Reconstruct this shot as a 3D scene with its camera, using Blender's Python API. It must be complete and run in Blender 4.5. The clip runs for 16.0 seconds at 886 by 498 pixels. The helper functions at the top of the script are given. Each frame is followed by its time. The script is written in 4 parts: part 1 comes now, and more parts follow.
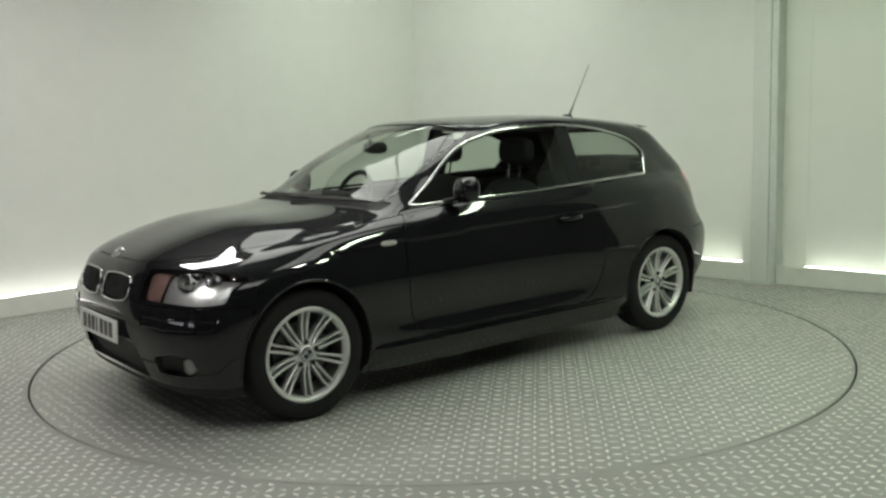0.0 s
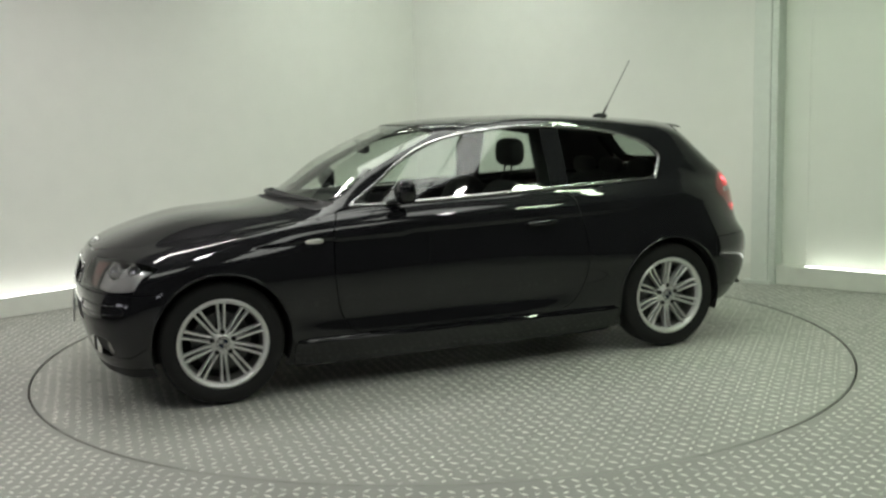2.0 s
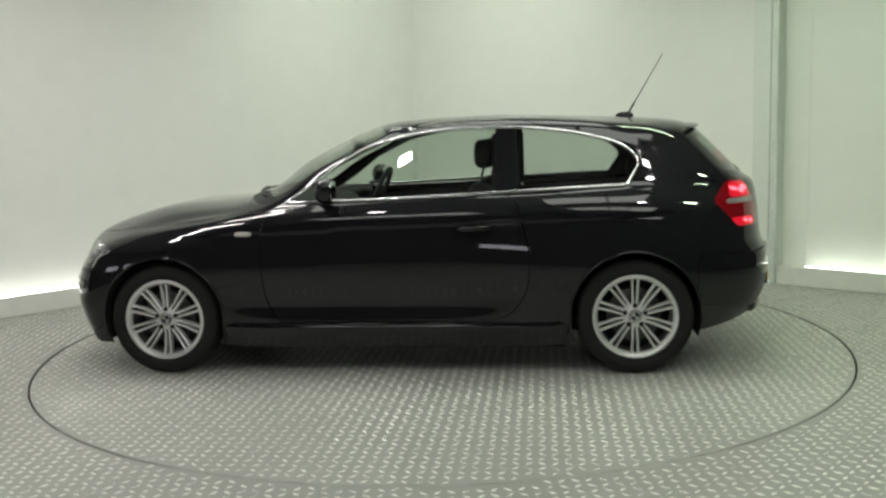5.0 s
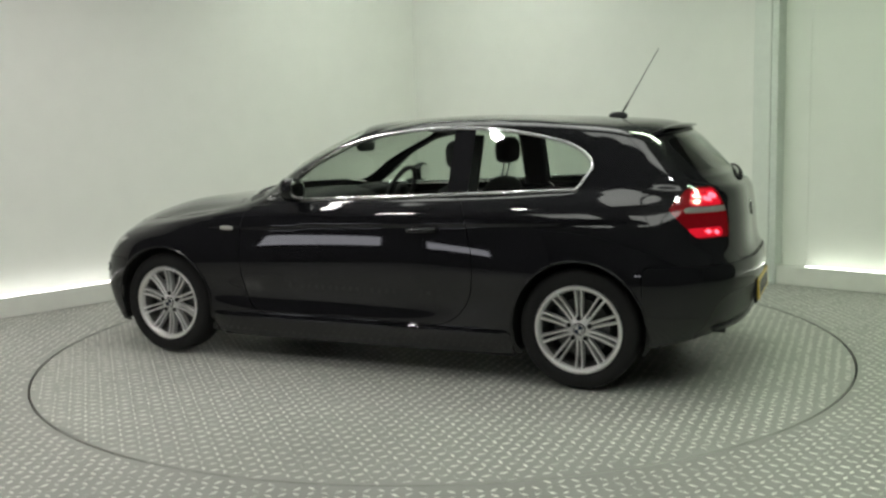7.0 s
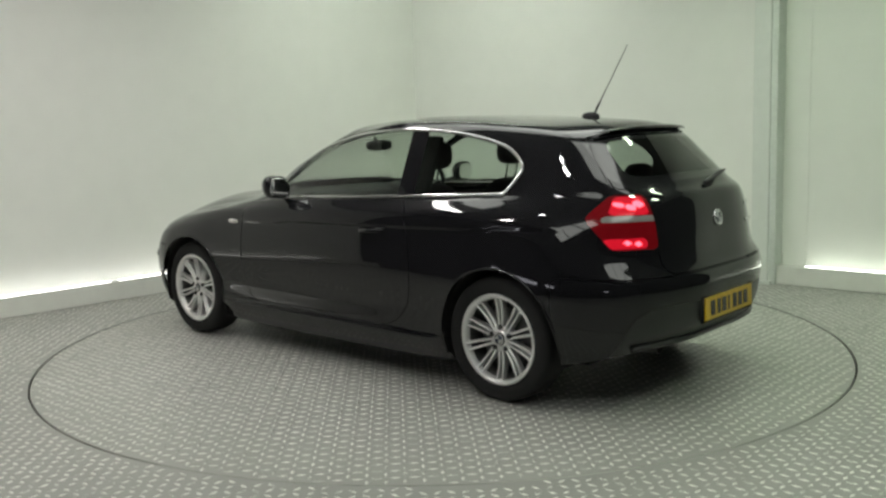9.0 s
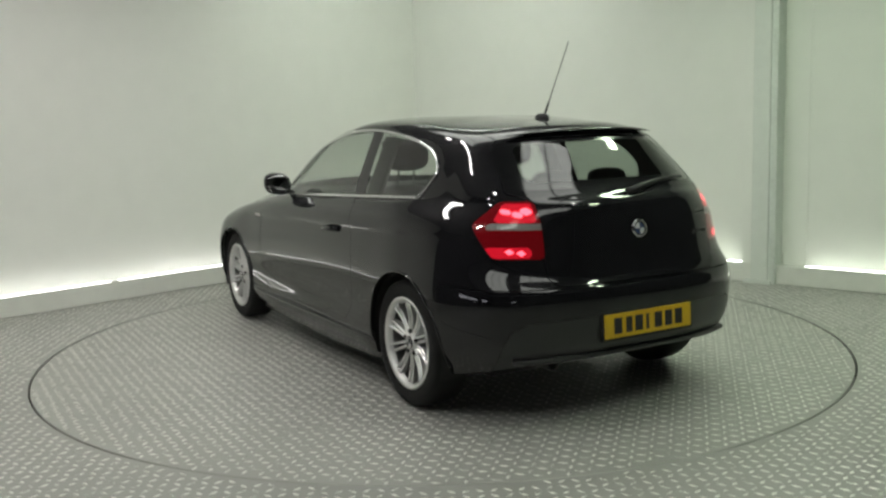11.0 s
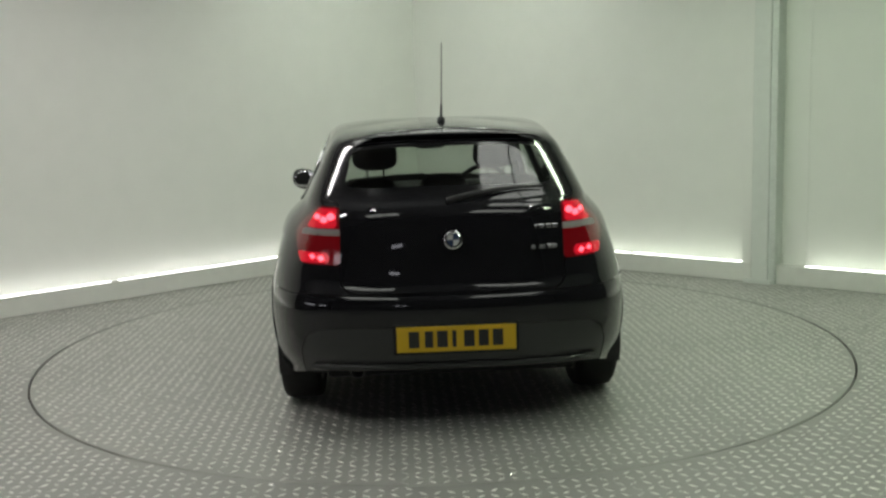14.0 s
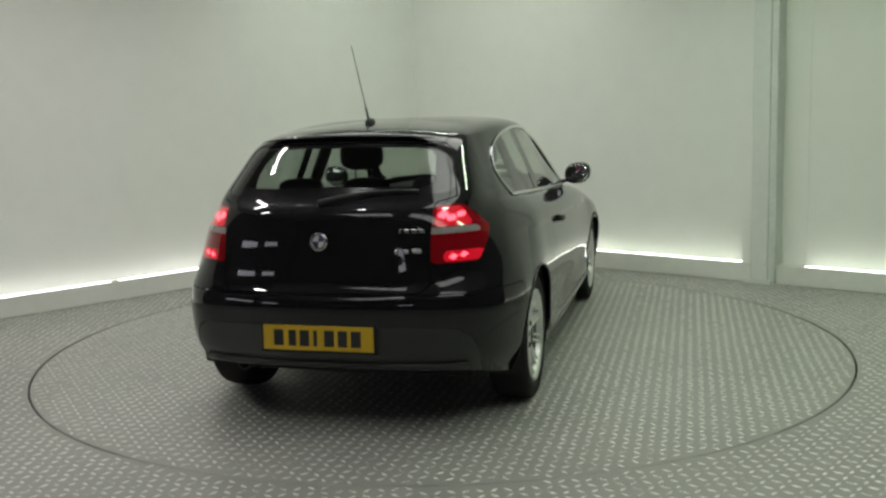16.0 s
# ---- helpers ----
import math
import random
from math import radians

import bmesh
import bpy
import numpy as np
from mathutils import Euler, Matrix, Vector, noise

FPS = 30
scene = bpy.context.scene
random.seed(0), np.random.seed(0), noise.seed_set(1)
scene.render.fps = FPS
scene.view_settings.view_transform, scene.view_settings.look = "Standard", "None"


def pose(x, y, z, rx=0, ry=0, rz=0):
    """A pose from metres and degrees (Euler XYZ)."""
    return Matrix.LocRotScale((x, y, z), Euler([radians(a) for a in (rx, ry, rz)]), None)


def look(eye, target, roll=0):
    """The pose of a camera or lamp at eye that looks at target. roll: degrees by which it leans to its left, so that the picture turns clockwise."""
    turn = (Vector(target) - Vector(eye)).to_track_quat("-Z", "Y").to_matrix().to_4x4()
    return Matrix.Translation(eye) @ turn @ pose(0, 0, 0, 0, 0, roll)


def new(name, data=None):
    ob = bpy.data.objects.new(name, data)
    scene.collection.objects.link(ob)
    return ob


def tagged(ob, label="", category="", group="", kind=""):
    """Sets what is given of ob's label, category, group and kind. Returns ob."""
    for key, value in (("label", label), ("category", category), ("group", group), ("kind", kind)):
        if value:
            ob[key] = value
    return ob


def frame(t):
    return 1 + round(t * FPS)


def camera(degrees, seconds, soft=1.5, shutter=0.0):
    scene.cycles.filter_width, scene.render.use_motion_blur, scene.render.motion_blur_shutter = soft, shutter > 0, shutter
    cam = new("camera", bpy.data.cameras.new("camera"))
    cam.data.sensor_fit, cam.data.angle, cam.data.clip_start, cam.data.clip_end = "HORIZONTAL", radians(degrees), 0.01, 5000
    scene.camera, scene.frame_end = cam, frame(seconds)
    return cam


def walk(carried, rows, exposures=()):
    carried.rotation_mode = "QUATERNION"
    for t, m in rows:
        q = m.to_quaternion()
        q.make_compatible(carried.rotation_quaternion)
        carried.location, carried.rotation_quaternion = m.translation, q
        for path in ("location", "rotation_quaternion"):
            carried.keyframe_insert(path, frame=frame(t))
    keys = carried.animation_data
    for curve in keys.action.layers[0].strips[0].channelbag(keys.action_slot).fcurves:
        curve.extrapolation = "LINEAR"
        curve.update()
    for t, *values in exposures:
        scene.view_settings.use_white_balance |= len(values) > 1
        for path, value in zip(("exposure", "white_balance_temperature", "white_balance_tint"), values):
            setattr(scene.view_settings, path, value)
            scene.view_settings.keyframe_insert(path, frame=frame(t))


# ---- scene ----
# ---- camera: fixed on its stand beside the turntable ----
cam = camera(51.16, 16.0, soft=2.6)
EYE = (0.0, -5.907, 1.397)
AIM = (EYE[0] + 0.003835 * 0.99075, EYE[1] + 0.99074, EYE[2] - 0.13571)
walk(cam, [(0.0, look(EYE, AIM, -1.65)), (16.0, look(EYE, AIM, -1.65))],
     exposures=[(0.0, 0.57), (4.0, 0.73), (7.0, 0.65), (9.0, 0.58), (12.5, 0.47), (16.0, 0.33)])


def heading(t):
    s = (t - 8) / 8
    return 2.55735 - 1.257136 * s + 0.003118 * s * s + 0.000332 * s ** 3


# ---- world: no daylight reaches the booth ----
world = bpy.data.worlds.new("world")
scene.world = world
world.use_nodes = True
world.node_tree.nodes["Background"].inputs[0].default_value = (0.5, 0.52, 0.5, 1)
world.node_tree.nodes["Background"].inputs[1].default_value = 0.02


# ---- materials ----
def mat(name, color, rough=0.5, metal=0.0, vary=0.1, scale=8.0, bump=0.0, bump_scale=60.0, coat=0.0, emit=None, power=0.0, rough_vary=0.1, spec=0.5):
    m = bpy.data.materials.new(name)
    m.use_nodes = True
    nt = m.node_tree
    b = nt.nodes["Principled BSDF"]
    b.inputs["Roughness"].default_value = rough
    b.inputs["Metallic"].default_value = metal
    b.inputs["Specular IOR Level"].default_value = spec
    b.inputs["Coat Weight"].default_value = coat
    b.inputs["Coat Roughness"].default_value = 0.03
    co = nt.nodes.new("ShaderNodeTexCoord")
    big = nt.nodes.new("ShaderNodeTexNoise")
    big.inputs["Scale"].default_value, big.inputs["Detail"].default_value = scale * 0.25, 3
    fine = nt.nodes.new("ShaderNodeTexNoise")
    fine.inputs["Scale"].default_value, fine.inputs["Detail"].default_value = scale * 4, 6
    add = nt.nodes.new("ShaderNodeMath")
    add.operation = "ADD"
    nt.links.new(co.outputs["Object"], big.inputs["Vector"])
    nt.links.new(co.outputs["Object"], fine.inputs["Vector"])
    nt.links.new(big.outputs["Fac"], add.inputs[0])
    nt.links.new(fine.outputs["Fac"], add.inputs[1])
    ramp = nt.nodes.new("ShaderNodeMapRange")
    ramp.inputs["From Min"].default_value, ramp.inputs["From Max"].default_value = 0.6, 1.4
    ramp.inputs["To Min"].default_value, ramp.inputs["To Max"].default_value = 1 - vary, 1 + vary
    nt.links.new(add.outputs[0], ramp.inputs["Value"])
    mul = nt.nodes.new("ShaderNodeVectorMath")
    mul.operation = "SCALE"
    mul.inputs[0].default_value = color
    nt.links.new(ramp.outputs[0], mul.inputs["Scale"])
    nt.links.new(mul.outputs[0], b.inputs["Base Color"])
    rr = nt.nodes.new("ShaderNodeMapRange")
    rr.inputs["From Min"].default_value, rr.inputs["From Max"].default_value = 0.3, 0.7
    rr.inputs["To Min"].default_value, rr.inputs["To Max"].default_value = max(0.0, rough * (1 - rough_vary)), min(1.0, rough * (1 + rough_vary))
    nt.links.new(fine.outputs["Fac"], rr.inputs["Value"])
    nt.links.new(rr.outputs[0], b.inputs["Roughness"])
    if bump:
        n3 = nt.nodes.new("ShaderNodeTexNoise")
        n3.inputs["Scale"].default_value = bump_scale
        nt.links.new(co.outputs["Object"], n3.inputs["Vector"])
        bp = nt.nodes.new("ShaderNodeBump")
        bp.inputs["Strength"].default_value, bp.inputs["Distance"].default_value = bump, 0.01
        nt.links.new(n3.outputs["Fac"], bp.inputs["Height"])
        nt.links.new(bp.outputs[0], b.inputs["Normal"])
    if emit:
        b.inputs["Emission Color"].default_value = (*emit, 1)
        b.inputs["Emission Strength"].default_value = power
    return m


def glass_mat(name, tint, gloss=0.08, rough=0.0):
    m = bpy.data.materials.new(name)
    m.use_nodes = True
    nt = m.node_tree
    nt.nodes.remove(nt.nodes["Principled BSDF"])
    out = nt.nodes["Material Output"]
    tr = nt.nodes.new("ShaderNodeBsdfTransparent")
    tr.inputs[0].default_value = (*tint, 1)
    gl = nt.nodes.new("ShaderNodeBsdfGlossy")
    gl.inputs["Roughness"].default_value = rough
    lw = nt.nodes.new("ShaderNodeLayerWeight")
    lw.inputs["Blend"].default_value = 0.5
    pw = nt.nodes.new("ShaderNodeMath")
    pw.operation = "POWER"
    pw.inputs[1].default_value = 3.5
    fr = nt.nodes.new("ShaderNodeMath")
    fr.operation = "MULTIPLY_ADD"
    fr.inputs[1].default_value, fr.inputs[2].default_value = 0.85, gloss
    nt.links.new(lw.outputs["Facing"], pw.inputs[0])
    nt.links.new(pw.outputs[0], fr.inputs[0])
    mx = nt.nodes.new("ShaderNodeMixShader")
    nt.links.new(fr.outputs[0], mx.inputs[0])
    nt.links.new(tr.outputs[0], mx.inputs[1])
    nt.links.new(gl.outputs[0], mx.inputs[2])
    nt.links.new(mx.outputs[0], out.inputs[0])
    return m


M_WALL = mat("white_wall_panel", (0.764, 0.776, 0.732), 0.55, vary=0.03, scale=1.2, bump=0.02)
M_PLINTH = mat("plinth_paint", (0.70, 0.71, 0.66), 0.5, vary=0.06, scale=3)
M_POST = mat("post_paint", (0.66, 0.69, 0.65), 0.4, vary=0.05, scale=4)
M_SLOT = mat("post_groove_rubber", (0.60, 0.64, 0.60), 0.5, vary=0.1)
M_CEIL = mat("ceiling_paint", (0.06, 0.06, 0.06), 0.8, vary=0.15, scale=2)
M_DARK = mat("near_black_unseen_side", (0.03, 0.03, 0.03), 0.9, vary=0.08, scale=2, spec=0.1)
M_FLOOR = mat("grey_tread_plate_floor", (0.285, 0.288, 0.265), 0.42, 0.10, vary=0.16, scale=2.0, bump=0.05, bump_scale=120, rough_vary=0.3)
M_TABLE = mat("grey_tread_plate_turntable", (0.30, 0.305, 0.278), 0.40, 0.10, vary=0.16, scale=2.2, bump=0.05, bump_scale=120, rough_vary=0.3)
M_STUD = mat("worn_tread_stud", (0.66, 0.665, 0.62), 0.30, 0.25, vary=0.2, scale=6, rough_vary=0.3)
M_PIT = mat("pit_black", (0.01, 0.01, 0.01), 0.9)
M_TUBE = mat("strip_light_tube", (0.9, 0.9, 0.9), 0.4, emit=(1.0, 0.97, 0.95), power=3.6)
M_TUBE_G = mat("greenish_strip_light_tube", (0.9, 0.9, 0.9), 0.4, emit=(0.95, 1.0, 0.88), power=3.6)
M_PANEL = mat("ceiling_light_diffuser", (0.9, 0.9, 0.9), 0.4, emit=(0.97, 1.0, 0.93), power=2.2)
M_BATTEN = mat("batten_diffuser", (0.9, 0.9, 0.9), 0.4, emit=(1.03, 0.985, 0.945), power=36)
M_BATTEN_G = mat("greenish_batten_diffuser", (0.9, 0.9, 0.9), 0.4, emit=(0.80, 1.0, 0.70), power=30)
M_SHORT = mat("short_batten_diffuser", (0.9, 0.9, 0.9), 0.4, emit=(1.03, 0.985, 0.945), power=86)
M_SHORT_G = mat("greenish_short_batten_diffuser", (0.9, 0.9, 0.9), 0.4, emit=(0.80, 1.0, 0.70), power=76)
M_WALL_FILL = mat("added_wall_fill_diffuser", (0.9, 0.9, 0.9), 0.4, emit=(0.92, 1.0, 0.87), power=22)
M_SPOT = mat("square_lamp_diffuser", (0.9, 0.9, 0.9), 0.4, emit=(1.0, 1.0, 0.95), power=100)
M_WINDOW = mat("frosted_office_window", (0.7, 0.7, 0.75), 0.4, emit=(0.92, 0.92, 1.0), power=2.4)
M_FRAME = mat("light_frame_metal", (0.35, 0.35, 0.35), 0.4, 0.6)

M_PAINT = mat("black_metallic_car_paint", (0.0095, 0.0095, 0.0112), 0.35, 0.0, vary=0.15, scale=40, coat=1.0, spec=0.02)
M_GLOSS = mat("gloss_black_trim", (0.006, 0.006, 0.007), 0.12, vary=0.1, coat=0.5)
M_PLASTIC = mat("matt_black_plastic", (0.014, 0.014, 0.015), 0.55, vary=0.15, scale=30, spec=0.3)
M_DIFF = mat("dark_grey_bumper_plastic", (0.029, 0.030, 0.030), 0.36, vary=0.12, scale=20)
M_LINER = mat("inner_black", (0.012, 0.012, 0.012), 0.8)
M_CHROME = mat("satin_chrome", (0.72, 0.72, 0.72), 0.16, 1.0, vary=0.05, scale=20)
M_ALLOY = mat("silver_alloy", (0.74, 0.74, 0.73), 0.34, 0.7, vary=0.02, scale=12, rough_vary=0.03)
# barrel alloy, its dark tone holding the shade between the spokes
M_ALLOYD = mat("shaded_barrel_alloy", (0.16, 0.155, 0.15), 0.55, 0.5, vary=0.1, scale=20)
M_DISC = mat("brake_disc_steel", (0.09, 0.09, 0.09), 0.4, 0.8, vary=0.15, scale=30)
M_TYRE = mat("tyre_rubber", (0.014, 0.014, 0.014), 0.75, vary=0.2, scale=30, bump=0.05, spec=0.25)
M_SEAT = mat("black_seat_cloth", (0.022, 0.022, 0.023), 0.85, vary=0.2, scale=40, bump=0.1)
M_HEADLINE = mat("grey_headlining", (0.30, 0.30, 0.28), 0.9, vary=0.05, scale=30)
M_RED = mat("red_lamp_lens", (0.13, 0.004, 0.007), 0.1, vary=0.1, coat=0.6, emit=(1.0, 0.01, 0.02), power=0.03)
M_REDLIT = mat("lit_red_lamp", (0.25, 0.006, 0.012), 0.15, vary=0.1, coat=0.5, emit=(1.0, 0.012, 0.035), power=0.36)
M_BULB = mat("glowing_bulb_red", (0.6, 0.05, 0.06), 0.15, vary=0.2, coat=0.5, emit=(1.0, 0.07, 0.10), power=3.0)
M_CLEAR = mat("clear_grey_lens", (0.26, 0.25, 0.24), 0.15, vary=0.15, scale=60, coat=0.6)
M_SILVER = mat("headlamp_reflector", (0.66, 0.66, 0.67), 0.30, 0.8, vary=0.2, scale=30)
M_AMBER = mat("amber_indicator", (0.27, 0.155, 0.14), 0.25, vary=0.4, scale=25, bump=0.6, bump_scale=70, coat=0.5)
M_PLATE_Y = mat("yellow_plate", (0.62, 0.40, 0.02), 0.35, vary=0.05, scale=20)
M_PLATE_W = mat("white_plate", (0.72, 0.72, 0.70), 0.35, vary=0.05, scale=20)
M_INK = mat("plate_black_ink", (0.02, 0.02, 0.02), 0.4)
M_BLUE = mat("badge_blue", (0.03, 0.045, 0.09), 0.2, coat=0.5)
M_WHITE = mat("badge_white", (0.45, 0.45, 0.45), 0.2, coat=0.5)
G_WINDOW = glass_mat("tinted_window_glass", (0.77, 0.83, 0.78))
G_REAR = glass_mat("rear_window_glass", (0.56, 0.61, 0.57))
G_CLEAR = glass_mat("headlamp_glass", (0.9, 0.9, 0.9))
G_SCREEN = glass_mat("windscreen_glass", (0.84, 0.88, 0.84))


# ---- mesh helpers ----
def part(name, bm, material, parent=None, label="", smooth=False):
    me = bpy.data.meshes.new(name)
    bm.to_mesh(me)
    bm.free()
    me.materials.append(material)
    if smooth:
        me.shade_smooth()
    ob = new(name, me)
    if parent is not None:
        ob.parent = parent
    return tagged(ob, label)


def box(bm, a, b, bevel=0.0, m=None, seg=2):
    g = bmesh.ops.create_cube(bm, size=1.0)
    c = [(p + q) / 2 for p, q in zip(a, b)]
    s = [abs(q - p) for p, q in zip(a, b)]
    for v in g["verts"]:
        v.co = Vector([c[i] + v.co[i] * s[i] for i in range(3)])
    vs = g["verts"]
    if bevel:
        es = list({e for v in vs for e in v.link_edges})
        r = bmesh.ops.bevel(bm, geom=es, offset=bevel, segments=seg, affect="EDGES", profile=0.5)
        vs = list({v for f in r["faces"] for v in f.verts} | {v for v in vs if v.is_valid})
    if m is not None:
        bmesh.ops.transform(bm, matrix=m, verts=vs)
    return vs


def lathe(bm, prof, n=48, axis="y", arc=(0.0, 2 * math.pi)):
    """Turn (radius, offset) pairs round an axis."""
    full = abs(arc[1] - arc[0] - 2 * math.pi) < 1e-6
    cols = n if full else n + 1
    rows = []
    for k in range(cols):
        a = arc[0] + (arc[1] - arc[0]) * k / n
        row = []
        for r, o in prof:
            p = (r * math.cos(a), o, r * math.sin(a)) if axis == "y" else ((r * math.cos(a), r * math.sin(a), o) if axis == "z" else (o, r * math.cos(a), r * math.sin(a)))
            row.append(bm.verts.new(p))
        rows.append(row)
    for k in range(n):
        A, B = rows[k], rows[(k + 1) % cols]
        for i in range(len(prof) - 1):
            try:
                bm.faces.new((A[i], B[i], B[i + 1], A[i + 1]))
            except ValueError:
                pass
    bmesh.ops.remove_doubles(bm, verts=bm.verts[:], dist=1e-6)
    bmesh.ops.recalc_face_normals(bm, faces=bm.faces[:])


def sweep(bm, pts, rx, ry, up=(0, 1, 0), n=8, closed=False, taper=None):
    """An oval rod along points: rx across, ry along the up way."""
    pts = [Vector(p) for p in pts]
    rings = []
    for i, p in enumerate(pts):
        a = pts[i - 1] if (i or closed) else p
        b = pts[(i + 1) % len(pts)] if (i < len(pts) - 1 or closed) else p
        d = (b - a).normalized()
        u = Vector(up)
        s = d.cross(u).normalized()
        u = s.cross(d).normalized()
        k = taper[i] if taper else 1.0
        rings.append([bm.verts.new(p + s * rx * k * math.cos(2 * math.pi * j / n) + u * ry * k * math.sin(2 * math.pi * j / n)) for j in range(n)])
    m = len(rings)
    for i in range(m if closed else m - 1):
        A, B = rings[i], rings[(i + 1) % m]
        for j in range(n):
            bm.faces.new((A[j], A[(j + 1) % n], B[(j + 1) % n], B[j]))
    if not closed:
        bm.faces.new(rings[0][::-1])
        bm.faces.new(rings[-1])
    bmesh.ops.recalc_face_normals(bm, faces=bm.faces[:])


def blob(bm, c, r, power=2.6, nu=24, nv=14, m=None):
    """A rounded block: a superellipsoid of half sizes r."""
    def sg(v, e):
        return math.copysign(abs(v) ** e, v)
    e = 2 / power
    rows = []
    for i in range(nv + 1):
        t = -math.pi / 2 + math.pi * i / nv
        row = []
        for j in range(nu):
            a = 2 * math.pi * j / nu
            p = Vector((c[0] + r[0] * sg(math.cos(t), e) * sg(math.cos(a), e), c[1] + r[1] * sg(math.cos(t), e) * sg(math.sin(a), e), c[2] + r[2] * sg(math.sin(t), e)))
            row.append(bm.verts.new(m @ p if m is not None else p))
        rows.append(row)
    fs = []
    for i in range(nv):
        for j in range(nu):
            fs.append(bm.faces.new((rows[i][j], rows[i][(j + 1) % nu], rows[i + 1][(j + 1) % nu], rows[i + 1][j])))
    bmesh.ops.remove_doubles(bm, verts=[v for r_ in (rows[0], rows[-1]) for v in r_], dist=1e-5)


# ---- the booth ----
CORNER = Vector((-0.21, 4.19, 0))
DL = Vector((-0.7125, -0.7017, 0))     # along the first wall, away from the corner
DR = Vector((0.750, -0.6614, 0))       # along the second wall
NL = Vector((0.7017, -0.7125, 0))      # into the room
NR = Vector((-0.6614, -0.750, 0))
HIGH = 3.6


def along(d, n, s0, s1, o0, o1, z0, z1, bevel=0.0):
    """A block that runs along a wall from s0 to s1, o0 to o1 in front of it."""
    bm = bmesh.new()
    mx = Matrix(((d.x, n.x, 0, CORNER.x), (d.y, n.y, 0, CORNER.y), (0, 0, 1, 0), (0, 0, 0, 1)))
    box(bm, (s0, o0, z0), (s1, o1, z1), bevel, mx)
    bmesh.ops.recalc_face_normals(bm, faces=bm.faces[:])
    return bm


LONG = 7.4
SETBACK = -0.12
for i, (d, n, nm) in enumerate(((DL, NL, "wall_west"), (DR, NR, "wall_east"))):
    w = part(nm, along(d, n, -0.4, LONG, SETBACK - 0.12, SETBACK, 0.0, HIGH), M_WALL)
    tagged(w, "plain white matt booth wall washed by strip light", "wall", kind="structure")
tagged(part("baseboard_west", along(DL, NL, 0.0, LONG, SETBACK, 0.0, 0.0, 0.15, 0.006), M_PLINTH), "low white plinth hiding a strip light", "plinth", kind="structure")
tagged(part("baseboard_east", along(DR, NR, 0.0, LONG, SETBACK, 0.0, 0.0, 0.15, 0.006), M_PLINTH), "low white plinth hiding a strip light", "plinth", kind="structure")


for nm, d, n in (("trim_west", DL, NL), ("trim_east", DR, NR)):
    tagged(part(nm, along(d, n, 0.02, LONG, -0.014, -0.002, 0.149, 0.159, 0.002), M_PLINTH), "thin white lip along the plinth edge", "trim", kind="structure")


def strip_light(d, n, s0, s1, glow):
    e = new("strip_light")
    tagged(e, "glowing white fluorescent strip light on the wall plinth", "strip light", group="strip lights along the walls")
    part("tube", along(d, n, s0 + 0.01, s1 - 0.01, -0.046, -0.022, 0.151, 0.165, 0.005), glow, e, smooth=True)
    part("end_cap", along(d, n, s0, s0 + 0.01, -0.047, -0.021, 0.150, 0.163, 0.002), M_POST, e)
    part("end_cap", along(d, n, s1 - 0.01, s1, -0.047, -0.021, 0.150, 0.163, 0.002), M_POST, e)


for s0, s1 in ((0.10, 1.60), (1.605, 3.48), (3.53, 5.05), (5.055, 6.55)):
    strip_light(DL, NL, s0, s1, M_TUBE)
for s0, s1 in ((0.10, 1.45), (1.455, 2.60), (2.605, 3.66), (4.17, 5.6), (5.62, 7.1)):
    strip_light(DR, NR, s0, s1, M_TUBE_G)

# the door post in the second wall
post = new("door_post")
tagged(post, "pale painted upright post with a dark groove", "post")
part("casing", along(DR, NR, 3.76, 3.90, SETBACK, 0.05, 0.0, HIGH - 0.02, 0.006), M_POST, post)
part("groove", along(DR, NR, 3.90, 3.955, SETBACK, 0.038, 0.0, HIGH - 0.02, 0.004), M_SLOT, post)
part("flange", along(DR, NR, 3.955, 4.16, SETBACK, SETBACK + 0.004, 0.15, HIGH - 0.02, 0.004), M_WALL, post)
part("foot", along(DR, NR, 3.70, 3.93, 0.0, 0.07, 0.0, 0.03, 0.006), M_POST, post)
part("infill", along(DR, NR, 3.66, 3.76, SETBACK, -0.01, 0.15, HIGH - 0.02, 0.004), M_WALL, post)

# dark open side behind the camera: unseen walls added, darkness put into their colour
PA, PB = CORNER + DL * LONG, CORNER + DR * LONG
for nm, a, b in (("wall_south", Vector((-5.6, -7.6, 0)), Vector((5.6, -7.6, 0))), ("wall_southwest", PA + Vector((0, 0.2, 0)), Vector((-5.5, -7.6, 0))), ("wall_southeast", PB + Vector((0, 0.2, 0)), Vector((5.5, -7.6, 0)))):
    bm = bmesh.new()
    d = (b - a)
    n = Vector((d.y, -d.x, 0)).normalized()
    ang = math.atan2(d.y, d.x)
    box(bm, (0, -0.06, 0), (d.length, 0.06, HIGH), 0, Matrix.Translation(a) @ Matrix.Rotation(ang, 4, "Z"))
    bmesh.ops.recalc_face_normals(bm, faces=bm.faces[:])
    tagged(part(nm, bm, M_DARK), "unseen near-black wall added to close the booth", "wall", kind="structure")
bm = bmesh.new()
box(bm, (-6.0, -7.8, HIGH), (6.0, 5.2, HIGH + 0.12))
tagged(part("ceiling", bm, M_CEIL), "dark unlit booth ceiling", "ceiling", kind="structure")

